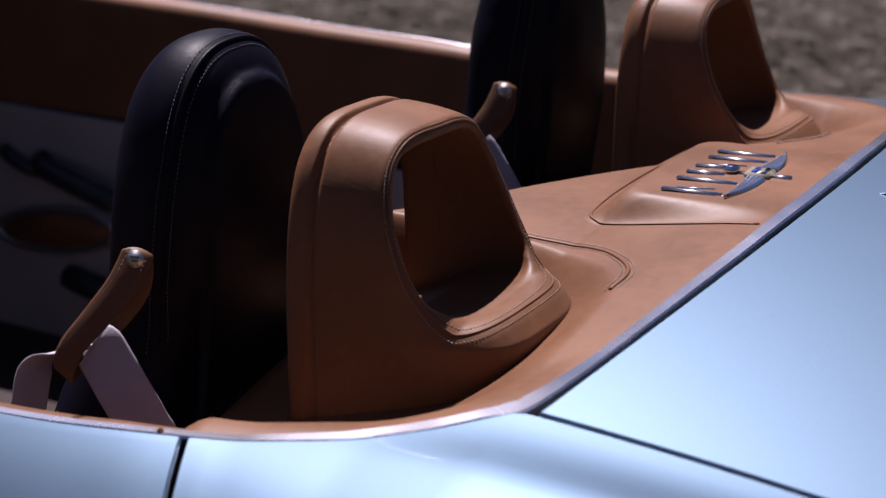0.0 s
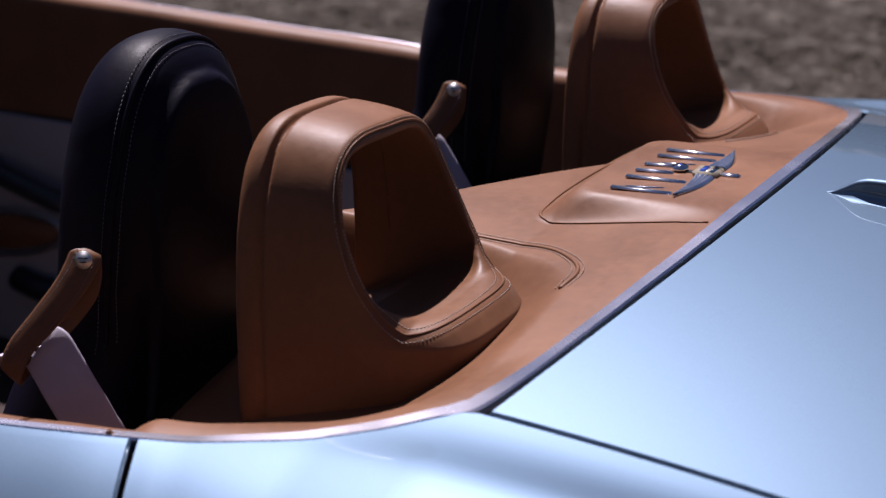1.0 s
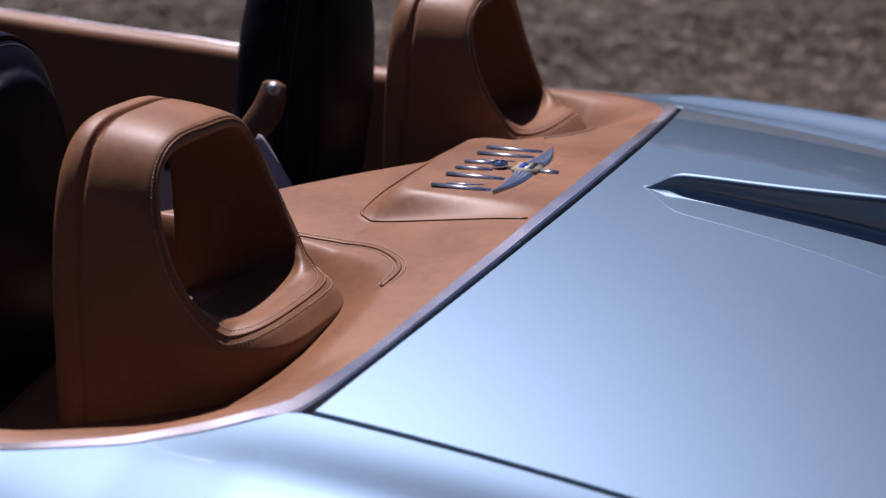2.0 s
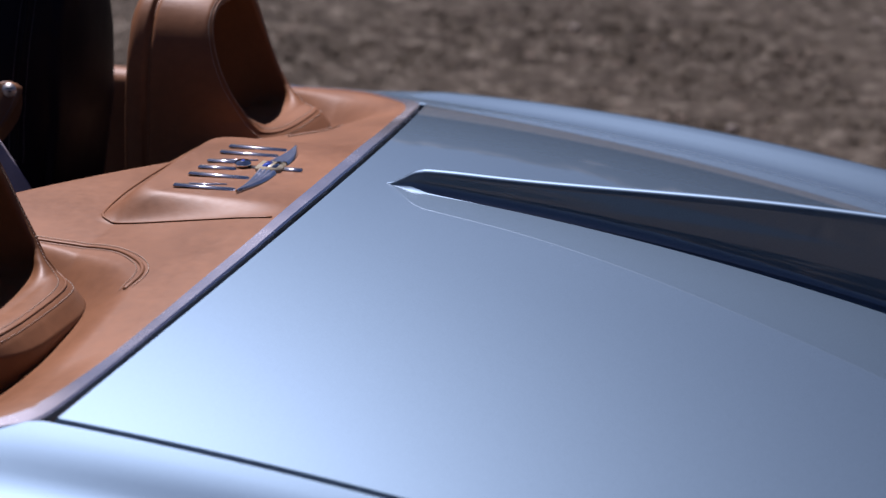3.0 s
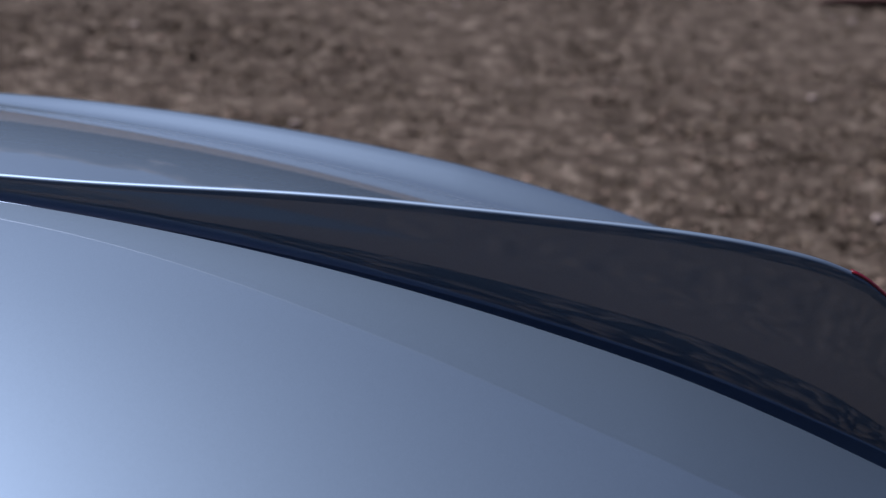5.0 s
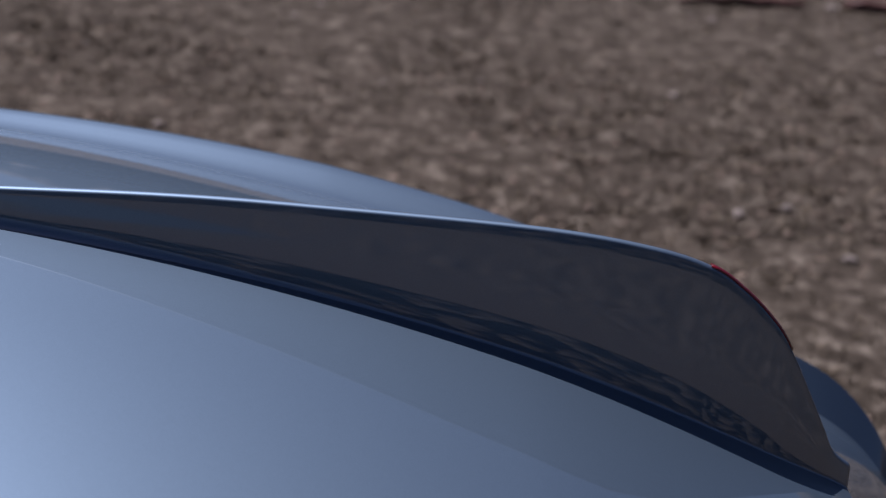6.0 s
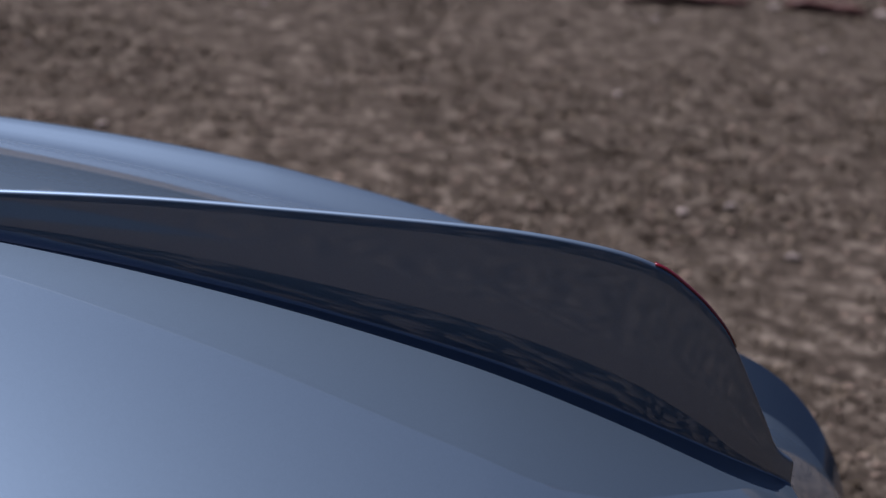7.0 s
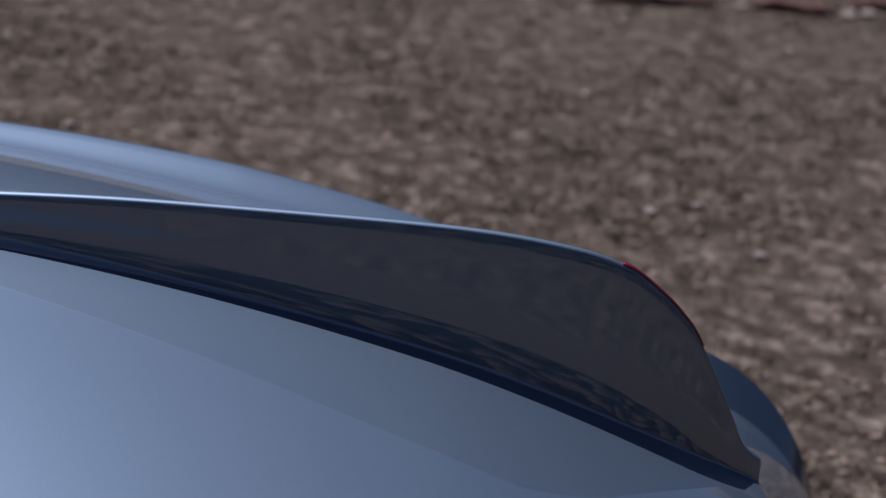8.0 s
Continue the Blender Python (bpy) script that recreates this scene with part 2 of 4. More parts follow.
def smooth_line(ctrl, n):
    """A Catmull-Rom line through a few control points."""
    c = [np.array(p, float) for p in ctrl]
    c = [2 * c[0] - c[1]] + c + [2 * c[-1] - c[-2]]
    out = []
    segs = len(c) - 3
    for q in range(n):
        s = q / (n - 1) * segs
        i = min(int(s), segs - 1)
        t = s - i
        p0, p1, p2, p3 = c[i:i + 4]
        out.append(0.5 * (2 * p1 + (p2 - p0) * t + (2 * p0 - 5 * p1 + 4 * p2 - p3) * t * t + (3 * p1 - p0 - 3 * p2 + p3) * t ** 3))
    return out


def box_bm(sx, sy, sz, bevel=0.0, centre=(0, 0, 0), seg=2):
    bm = bmesh.new()
    bmesh.ops.create_cube(bm, size=1)
    for v in bm.verts:
        v.co = Vector((v.co.x * sx, v.co.y * sy, v.co.z * sz)) + Vector(centre)
    if bevel:
        bmesh.ops.bevel(bm, geom=list(bm.edges), offset=bevel, segments=seg, affect="EDGES", profile=0.5)
    return bm


# ---- the car's lines ----
def ramp(x, xs, ys):
    return float(np.interp(x, xs, ys))


def ease(t):
    t = min(max(t, 0.0), 1.0)
    return t * t * (3 - 2 * t)


def crown_line(x):
    """Height of the body's centre line."""
    if x < 0:
        return 0.957 + 0.013 * ease((-x - 0.45) / 0.4) + 0.008 * ease((-x - 0.8) / 0.5)
    return 0.957 - 0.03 * x - 0.13 * x * x - 0.13 * max(x - 0.78, 0) ** 1.7


def haunch(x, y):
    """How far the wing swells above the crown beyond the lid."""
    t = min(max((abs(y) - 0.506) / 0.10, 0), 1)
    return ramp(x, (-0.2, -0.1, 0.0, 0.15, 0.3, 0.6, 0.9, 1.2), (0.001, 0.006, 0.016, 0.023, 0.029, 0.040, 0.042, 0.038)) * ease(t ** 1.4)


def body_z(x, y):
    spine = 0.0045 * math.sin(math.pi * min(max((x - 0.12) / 0.95, 0), 1)) * math.exp(-(y / 0.10) ** 2)
    return crown_line(x) - 0.22 * y * y + haunch(x, y) + spine


def rear_edge(y):
    """The x of the lid's front edge, which bows to the tail."""
    return 0.06 * (1 - (y / 0.5) ** 2)


RAIL = [(-0.011, 0.507), (-0.034, 0.527), (-0.063, 0.555), (-0.089, 0.574), (-0.113, 0.588), (-0.156, 0.603), (-0.211, 0.618), (-0.30, 0.634), (-0.42, 0.648), (-0.70, 0.662), (-1.20, 0.660), (-1.75, 0.635)]
RAIL_LINE = smooth_line(RAIL, 130)


def rail_y(x):
    """Half width of the cockpit opening at x, to the outer side of its bright rail."""
    pts = RAIL_LINE
    if x >= pts[0][0]:
        return pts[0][1]
    for a, b in zip(pts, pts[1:]):
        if b[0] <= x <= a[0]:
            t = (a[0] - x) / (a[0] - b[0] + 1e-9)
            return a[1] + (b[1] - a[1]) * t
    return pts[-1][1]

# ---- ground ----
def build_ground():
    n = 120
    def far(i):
        s = i / n * 2 - 1
        return math.copysign(abs(s) ** 3 * 400 + abs(s) * 8, s)
    verts, faces = [], []
    for i in range(n + 1):
        for j in range(n + 1):
            x, y = far(i), far(j) + 3
            z = 0.018 * noise.noise((x * 0.9, y * 0.9, 0)) + 0.01 * noise.noise((x * 4, y * 4, 3))
            verts.append((x, y, min(z, 0.0) if abs(x) < 2.8 and abs(y) < 1.2 else z))
    for i in range(n):
        for j in range(n):
            a = i * (n + 1) + j
            faces.append((a, a + n + 1, a + n + 2, a + 1))
    ob = mesh_object("ground", verts, faces, EARTH)
    tagged(ob, "brown dry earth with fine gravel and dead grass", "ground", kind="structure")


build_ground()

# ---- the car ----
car = new("car")
tagged(car, "ice-blue metallic open roadster with cognac leather cockpit, standing on gravel", "car")


SHOULDER = 0.62


def plan_width(x):
    return 1.0 - 0.30 * (max(x - 0.75, 0) / 0.62) ** 2.2


def section(x, s):
    """One side of the body: s 0..1 from the shoulder out over the flank to the sill (y, z), before the plan narrows."""
    z0 = body_z(x, SHOULDER)
    p0 = np.array((SHOULDER, z0))
    k = min(max((-0.02 - x) / 0.30, 0), 1)
    p1 = np.array((SHOULDER + 0.10 - 0.05 * k, z0 - 0.27 * (0.10 - 0.05 * k)))
    p2 = np.array((0.835 - 0.03 * k, z0 - 0.09 - 0.02 * k))
    p3 = np.array((0.85, z0 - 0.27))
    if s < 0.6:
        t = s / 0.6
        p = (1 - t) ** 3 * p0 + 3 * (1 - t) ** 2 * t * p1 + 3 * (1 - t) * t * t * p2 + t ** 3 * p3
    else:
        t = (s - 0.6) / 0.4
        p = p3 + (np.array((0.80, 0.16)) - p3) * t
        p[0] += 0.02 * math.sin(t * math.pi)
    return p[0], p[1]


def flank_s(x, y):
    """The s at which the flank reaches y."""
    lo, hi = 0.0, 0.6
    for _ in range(30):
        mid = (lo + hi) / 2
        lo, hi = (mid, hi) if section(x, mid)[0] < y else (lo, mid)
    return lo


def body_top(x, y):
    y = abs(y)
    return body_z(x, y) if y <= SHOULDER else section(x, flank_s(x, y))[1]


FLANK = [-1, -0.88, -0.75, -0.62, -0.5, -0.37, -0.25, -0.12] + [k / 22 for k in range(23)]


def span(a, b, n):
    return [a + (b - a) * k / (n - 1) for k in range(n)]


def side_panel(name, x0, x1, n, side, label=""):
    def fn(x, v):
        w = plan_width(x)
        inner = rail_y(x) if x < -0.011 else 0.508
        if inner > SHOULDER:
            s0 = flank_s(x, inner)
            y, z = section(x, s0 + (1 - s0) * (0.02 * (v + 1) if v <= 0 else 0.02 + 0.98 * v))
        elif v <= 0:
            lo = inner / w
            y = lo + (SHOULDER - lo) * (v + 1)
            z = body_z(x, y)
        else:
            y, z = section(x, v)
        slant = 0.45 * max(0, y - 0.62) * math.exp(-((x + 0.25) / 0.12) ** 2)
        return (x + slant, side * y * w, z)
    return sheet(name, fn, span(x0, x1, n), FLANK, 0.012, PAINT, car, label)


def build_tail(side):
    """The rounded end of the body, from the quarter panel down to the bumper."""
    def fn(u, v):
        a = u * math.pi * 0.5
        w = plan_width(1.156)
        if v <= 0:
            y = SHOULDER * (v + 1)
            z = body_z(1.156, y) - (0.045 if y * w < 0.5 else 0)
        else:
            y, z = section(1.156, v)
        reach = 0.050 + 0.222 * (0.5 - 0.5 * math.cos(math.pi * min(1, y * w / 0.50)))
        x = 1.156 + reach * math.sin(a)
        z2 = 0.20 + (z - 0.20) * math.cos(a) ** 0.7
        plan = 0.10 * (max(y - 0.5, 0) / 0.3) ** 2 * math.sin(a)
        return (x - plan, side * y * w * (1 - 0.06 * math.sin(a)), z2)
    return sheet("tail_panel", fn, span(0, 0.97, 26), [-1, -0.8, -0.65, -0.5, -0.4, -0.3, -0.2, -0.12, -0.09, -0.045] + [k / 22 for k in range(19)], 0.01, PAINT, car)


for side in (-1, 1):
    side_panel("quarter_panel", -0.238, 1.154, 120, side, "ice-blue metallic rear quarter panel")
    side_panel("door", -1.30, -0.2475, 60, side, "ice-blue metallic door")
    side_panel("front_wing", -2.35, -1.308, 40, side)
    build_tail(side)


def lid_point(x01, y):
    x0 = rear_edge(y) + 0.0045
    x = x0 + (1.134 - x0) * x01
    return (x, y, body_z(x, y))


trunk_lid = sheet("trunk_lid", lid_point, span(0, 1, 90), span(-0.502, 0.502, 60), 0.010, PAINT, car, "smooth ice-blue metallic boot lid")



def lid_flange(u, y):
    return (1.132 + 0.012 * math.sin(u * 1.5), y, body_z(1.134, y) - 0.001 - 0.075 * u)


sheet("lid_flange", lid_flange, span(0, 1, 8), span(-0.502, 0.502, 40), 0.008, PAINT, trunk_lid)

# ---- central fin ----
FIN_TOP = [(0.103, 0.9530), (0.110, 0.9550), (0.120, 0.9610), (0.136, 0.970), (0.16, 0.9725), (0.258, 0.974), (0.45, 0.981), (0.60, 0.981), (0.80, 0.977), (0.91, 0.966), (0.969, 0.951), (1.001, 0.932), (1.030, 0.9075), (1.056, 0.876), (1.099, 0.801), (1.115, 0.772), (1.135, 0.757)]
FIN_LINE = smooth_line(FIN_TOP, 120)


def build_fin():
    verts, faces = [], []
    rows = []
    heights = (0, 0.006, 0.014, 0.025, 0.04, 0.06, 0.085, 0.12, 0.17, 0.24, 0.33, 0.45, 0.6, 0.75, 0.88, 1)
    for p in FIN_LINE:
        x, zt = p
        zb = body_z(min(x, 1.15), 0) - 0.0015
        h = max(zt - zb, 0.001)
        wt = 0.0052 * min(1, 0.35 + (x - 0.10) / 0.06)
        fillet = min(0.010 - 0.007 * ease((x - 0.25) / 0.45), 0.55 * h)
        prof = []
        for t in heights:
            z = zb + (h - wt * 0.6) * t
            u = min((z - zb) / fillet, 1)
            y = wt + 0.078 * h * (1 - t) + 0.050 * h * max(0, 1 - t / 0.5) ** 2 + fillet * (1 - math.sqrt(1 - (1 - u) ** 2))
            prof.append((y, z - 0.22 * y * y))
        cap = [(wt * math.cos(a), zt - wt * 0.6 + wt * 0.6 * math.sin(a)) for a in (0.5, 1.0, 1.57)]
        half = prof + cap
        ring = [(x, -y, z) for y, z in half] + [(x, y, z) for y, z in reversed(half[:-1])]
        rows.append(len(verts))
        verts += ring
        m = len(ring)
    for a, b in zip(rows, rows[1:]):
        for k in range(m - 1):
            faces.append((a + k, b + k, b + k + 1, a + k + 1))
    faces.append(tuple(range(rows[0], rows[0] + m)))
    faces.append(tuple(range(rows[-1] + m - 1, rows[-1] - 1, -1)))
    ob = mesh_object("fin", verts, faces, PAINT, car, "tall ice-blue central stabilising fin on the boot lid")
    fix_normals(ob)
    # the red light strip set into the fin's rear upper edge
    strip = [(p[0], 0, p[1] - 0.0002) for p in FIN_LINE if 0.965 < p[0] < 1.062]
    tube("tail_light", strip, 0.0044, RED, ob, "thin red tail light strip", flat=0.5)
    return ob


build_fin()


# ---- bright rail and gap seal round the cockpit ----
RAIL_OUT = [(0.0575, 0), (0.0565, 0.066), (0.0485, 0.198), (0.0362, 0.302), (0.0222, 0.387), (0.0085, 0.454), (-0.008, 0.505), (-0.034, 0.526), (-0.063, 0.555), (-0.089, 0.574), (-0.113, 0.588), (-0.156, 0.603), (-0.211, 0.618), (-0.30, 0.634), (-0.42, 0.648), (-0.70, 0.662), (-1.20, 0.660), (-1.75, 0.635)]
RAIL_IN = [(0.0435, 0), (0.0425, 0.07), (0.0362, 0.180), (0.0250, 0.278), (0.0125, 0.356), (-0.0015, 0.427), (-0.022, 0.488), (-0.047, 0.520), (-0.077, 0.549), (-0.103, 0.568), (-0.127, 0.581), (-0.166, 0.595), (-0.215, 0.608), (-0.30, 0.6245), (-0.42, 0.6385), (-0.70, 0.6525), (-1.20, 0.6505), (-1.75, 0.6255)]


def opening_line(share, up):
    """The whole opening from the front left over the tail to the front right, between the rail's outer and inner edge."""
    a, b = smooth_line(RAIL_OUT, 190), smooth_line(RAIL_IN, 190)
    half = [(p + (q - p) * share, p) for p, q in zip(a, b)]
    rise = lambda x: up + 0.007 * max(0, 1 - share) * ease((-0.5 - x) / 0.3)
    out = [(q[0], -q[1], body_top(p[0], p[1]) + rise(p[0])) for q, p in half[::-1]]
    return out + [(q[0], q[1], body_top(p[0], p[1]) + rise(p[0])) for q, p in half[1:]]


def ribbon(name, a, b, c, mat, parent, label=""):
    """A band with a rounded top between three parallel lines."""
    n = len(a)
    verts = list(a) + list(b) + list(c)
    lowa = [(p[0], p[1], p[2] - 0.012) for p in a]
    lowc = [(p[0], p[1], p[2] - 0.012) for p in c]
    verts += lowa + lowc
    faces = []
    for i in range(n - 1):
        faces += [(i, i + 1, n + i + 1, n + i), (n + i, n + i + 1, 2 * n + i + 1, 2 * n + i), (3 * n + i, 3 * n + i + 1, i + 1, i), (2 * n + i, 2 * n + i + 1, 4 * n + i + 1, 4 * n + i)]
    ob = mesh_object(name, verts, faces, mat, parent, label)
    fix_normals(ob)
    ob.data.set_sharp_from_angle(angle=radians(32))
    return ob


ribbon("cockpit_rail", opening_line(0.0, -0.0012), opening_line(0.12, 0.0006), opening_line(1.0, 0.0008), RAIL_METAL, car, "bright metal rail round the cockpit opening")
tube("gap_seal", [(rear_edge(y), y, body_z(rear_edge(y), y) - 0.027) for y in span(-0.5, 0.5, 60)], 0.010, RUBBER, car, "black rubber seal in the lid gap")


# ---- leather rear deck ----
HUMP_Y = 0.33


def dish(x, y):
    """Depth of the recess in which each headrest fairing stands."""
    dy = abs(y) - 0.345
    fore = ease((-0.13 - x) / 0.10)
    ry = 0.157 if dy < 0 else 0.235 + 0.012 * fore
    q = (abs(x + 0.31) / 0.279) ** 3.0 + (abs(dy) / ry) ** 3.0
    soft = 0.62 + (0.13 - 0.30 * fore) * ease(dy / 0.12)
    front = min(max((-0.03 - x) / 0.25, 0), 1)
    return ease((1 - q) / soft) * (0.025 + 0.058 * front ** 1.6)


def panel_mask(x, y):
    """1 on the raised middle panel that carries the badge, 0 beyond its slopes."""
    a, b = (0.1345 - abs(y)) / 0.034, (x + 0.150) / 0.040
    m = min(a, b) - max(0, 0.7 - abs(a - b)) ** 2 / 2.8
    return ease(m)


def deck_front(y):
    return ramp(y, (-0.57, -0.52, -0.20, -0.12, -0.08, -0.015, 0.08, 0.30, 0.45), (-0.256, -0.345, -0.358, -0.28, -0.262, -0.222, -0.165, -0.170, -0.295))


def deck_z(x, y):
    fall = 0.18 * min(max(0.045 - x, 0), 0.17)
    fade = ease((rail_y(min(x, -0.012)) - 0.012 - abs(y)) / 0.10)
    roll = max(0, deck_front(y) + 0.022 - x) ** 2 * 15
    mask = panel_mask(x, y)
    tilt = 0.03 * max(0.02 - x, 0)
    return body_top(x, y) - 0.002 - fall * fade * (1 - mask) - tilt * mask - dish(x, y) - roll


def deck_point(u, y):
    x_rear = rear_edge(min(abs(y), 0.47)) - 0.0135
    if abs(y) > 0.45:
        lo, hi = -0.31, x_rear
        for _ in range(30):
            mid = (lo + hi) / 2
            lo, hi = (mid, hi) if rail_y(mid) - 0.006 > abs(y) else (lo, mid)
        x_rear = min(x_rear, lo)
    x0 = deck_front(y)
    x = x0 + (x_rear - x0) * u
    return (x, y, deck_z(x, y))


YMAX = rail_y(-0.28) - 0.008
deck = sheet("rear_deck", deck_point, span(0, 1, 200), span(-YMAX, YMAX, 640), 0.014, LEATHER, car, "smooth cognac leather rear deck moulded round two recesses")


def stitches(name, pts, mat, parent, pitch=0.0034, length=0.0022, r=0.00045, label=""):
    """A line of single stitches, each a short raised thread, all in one mesh."""
    pts = [Vector(p) for p in pts]
    verts, faces, left = [], [], 0.0
    for a, b in zip(pts, pts[1:]):
        seg = (b - a).length
        if seg < 1e-7:
            continue
        d = (b - a) / seg
        up = Vector((0.3, 0.2, 1)).normalized()
        s = d.cross(up).normalized()
        u = s.cross(d).normalized()
        pos = left
        while pos < seg:
            c = a + d * pos
            k = len(verts)
            for e, rr in ((-0.5, 0.4), (-0.3, 1), (0.3, 1), (0.5, 0.4)):
                for sx, sz in ((1, 0), (0, 1), (-1, 0), (0, -1)):
                    verts.append(c + d * length * e + (s * sx + u * sz) * r * rr)
            for q in range(3):
                for w in range(4):
                    faces.append((k + q * 4 + w, k + q * 4 + (w + 1) % 4, k + q * 4 + 4 + (w + 1) % 4, k + q * 4 + 4 + w))
            faces += [(k + 3, k + 2, k + 1, k), (k + 12, k + 13, k + 14, k + 15)]
            pos += pitch
        left = pos - seg
    return mesh_object(name, verts, faces, mat, parent, label)


def dish_rim(side, off):
    """The seam round the inner and rear edge of a recess."""
    line = smooth_line([(-0.265, 0.190 - off), (-0.20, 0.188 - off), (-0.155, 0.1885 - off), (-0.122, 0.190 - off), (-0.088, 0.202 - off * 0.9), (-0.061 + off * 0.4, 0.223 - off * 0.8), (-0.045 + off * 0.8, 0.243 - off * 0.5), (-0.0395 + off, 0.262 - off * 0.2), (-0.042 + off, 0.286)], 80)
    return [(x, side * y, deck_z(x, side * y)) for x, y in line if x > (deck_front(side * y) + 0.008 if side < 0 else -0.075)]


for side in (-1, 1):
    tube("piping", [(x, y, z + 0.0004) for x, y, z in dish_rim(side, 0.0)], 0.0021, LEATHER, deck, "leather piping round the recess", flat=0.7)
    stitches("stitching", [(x, y, z + 0.0009) for x, y, z in dish_rim(side, 0.0055)], THREAD, deck)
    stitches("stitching", [(x, y, z + 0.0009) for x, y, z in dish_rim(side, -0.0055)], THREAD, deck)

edge = smooth_line([(0.033, 0.1315), (-0.046, 0.1325), (-0.110, 0.1325), (-0.132, 0.127), (-0.145, 0.110), (-0.151, 0.06), (-0.152, 0.0)], 60)
half = [(x, -y, deck_z(x, -y) + 0.0005) for x, y in edge]
seam = half + [(x, -y, z) for x, y, z in half[-2::-1] if x < -0.11]
tube("panel_seam", seam, 0.0016, LEATHER, deck, "fine welt along the raised panel", flat=0.6)


# ---- headrest fairings (y points to the car's middle in their own axes) ----
def hull_field(X, Y, Z, wall=0.0):
    """The fairing's form, or that form drawn in by the thickness of its wall."""
    x = X + 0.286
    length = 0.182 - wall + 0.9 * np.clip(0.925 - Z, 0, 0.03)
    full = 0.105 - wall
    top = 1.067 - 0.03 * Y - wall * 1.2 - 0.050 * np.clip((x - 0.095) / 0.145, 0, 1.2) ** 1.15
    plan = ((np.abs(Y) / full) ** 3.6 + (np.maximum(x, 0) / length) ** 3.6) ** (1 / 3.6)
    b = np.clip((Z - 0.84) / (top - 0.84), 0, 3)
    return ((plan ** 3.6 + b ** 3.6) ** (1 / 3.6) - 1) * 0.098


def outer_field(X, Y, Z):
    return smax(hull_field(X, Y, Z), -(X + 0.286), 0.020)


def cut_centre(Y, Z):
    """The rim stands further back on the side towards the car's middle."""
    return -0.083 + 0.075 * (Y + np.sqrt(Y ** 2 + 0.0004)) * np.clip((1.03 - Z) / 0.09, 0, 1) + 0.05 * np.minimum(Y, 0) * np.clip((Z - 0.97) / 0.07, 0, 1)


CUT_A, CUT_B, CUT_Z, CUT_N = 0.100, 0.172, 1.075, 2.4


def cut_rise(X):
    """The rim climbs towards the tip."""
    return 0.50 * np.maximum(X + 0.122, 0)


def cut_field(X, Y, Z):
    q = ((np.abs(X - cut_centre(Y, Z)) / CUT_A) ** CUT_N + (np.maximum(CUT_Z - Z + cut_rise(X), 0) / CUT_B) ** CUT_N) ** (1 / CUT_N)
    return (1 - q) * CUT_A


def hollow_field(X, Y, Z):
    """The room inside: the hull less its wall, over a floor that climbs to the tip and under an arched front opening."""
    x = X + 0.286
    floor = 0.9075 + 0.50 * np.maximum(X + 0.122, 0) - 0.12 * np.maximum(-0.122 - X, 0) - 0.40 * np.maximum(-0.19 - X, 0)
    inlet = np.clip(1 - x / 0.065, 0, 1)
    high = 1.052 - 0.035 * inlet
    d = hull_field(X, Y, Z, 0.0085) + 0.002 * inlet
    d = smax(d, floor - Z, 0.010 + 0.025 * np.clip((X + 0.20) / 0.06, 0, 1))
    return smax(d, Z - high, 0.012)


def fairing_field(X, Y, Z):
    d = outer_field(X, Y, Z)
    d = smax(d, -(np.sqrt((X + 0.2535) ** 2 + d ** 2) - 0.0030), 0.003)
    d = smax(d, cut_field(X, Y, Z), 0.009)
    d = smax(d, -hollow_field(X, Y, Z), 0.006)
    return smax(d, 0.78 - Z, 0.002)


def gradient(f, q):
    e = 4e-4
    return np.array([(f(q + e * d) - f(q - e * d)) / (2 * e) for d in np.eye(3)])


def rim_line(grow):
    """The closed line on the outer form that runs beside the rim."""
    f = lambda v: float(outer_field(*[np.array(c) for c in v]))
    g = lambda v: float(cut_field(*[np.array(c) for c in v])) + grow
    q, out = np.array((-0.18, -0.1, 1.0)), []
    for k in range(600):
        for _ in range(8):
            a, b = gradient(f, q), gradient(g, q)
            step = np.linalg.lstsq(np.stack([a, b]), -np.array([f(q), g(q)]), rcond=None)[0]
            q = q + np.clip(step, -0.006, 0.006)
        out.append(q)
        t = np.cross(gradient(f, q), gradient(g, q))
        q = q + t / (np.linalg.norm(t) + 1e-9) * 0.0022
        if k > 40 and np.linalg.norm(q - out[0]) < 0.0030:
            break
    return out


def to_world(p, side):
    return (p[0], side * (HUMP_Y - p[1]), p[2])


FAIRING = field_mesh(fairing_field, (-0.30, -0.12, 0.765), (-0.035, 0.12, 1.085), 0.0021)


def settle(p, lift, field=None):
    """Moves a point on to the finished leather surface."""
    q = np.array(p, float)
    field = field or fairing_field
    f = lambda v: float(field(*[np.array(c) for c in v]))
    for _ in range(6):
        e = 5e-4
        g = np.array([(f(q + e * d) - f(q - e * d)) / (2 * e) for d in np.eye(3)])
        n = np.linalg.norm(g)
        if n < 1e-6:
            break
        q = q - np.clip((f(q) - lift) / n, -0.006, 0.006) * g / n
    return tuple(q)


RIMS = {g: [settle(p, l) for p in rim_line(g)] for g, l in ((-0.0030, 0.0002), (0.0012, 0.0002), (0.0054, 0.0002))}


def lining_seam():
    """The line where the two pieces of the lining meet inside the hood."""
    out = []
    for k in range(70):
        a = radians(-25 + 230 * k / 69)
        q = np.array((-0.243, 0.0, 0.97))
        for _ in range(90):
            q = q + 0.0015 * np.array((0, math.cos(a), math.sin(a)))
            if fairing_field(*[np.array(c) for c in q]) < 0:
                break
        out.append(tuple(q))
    return out


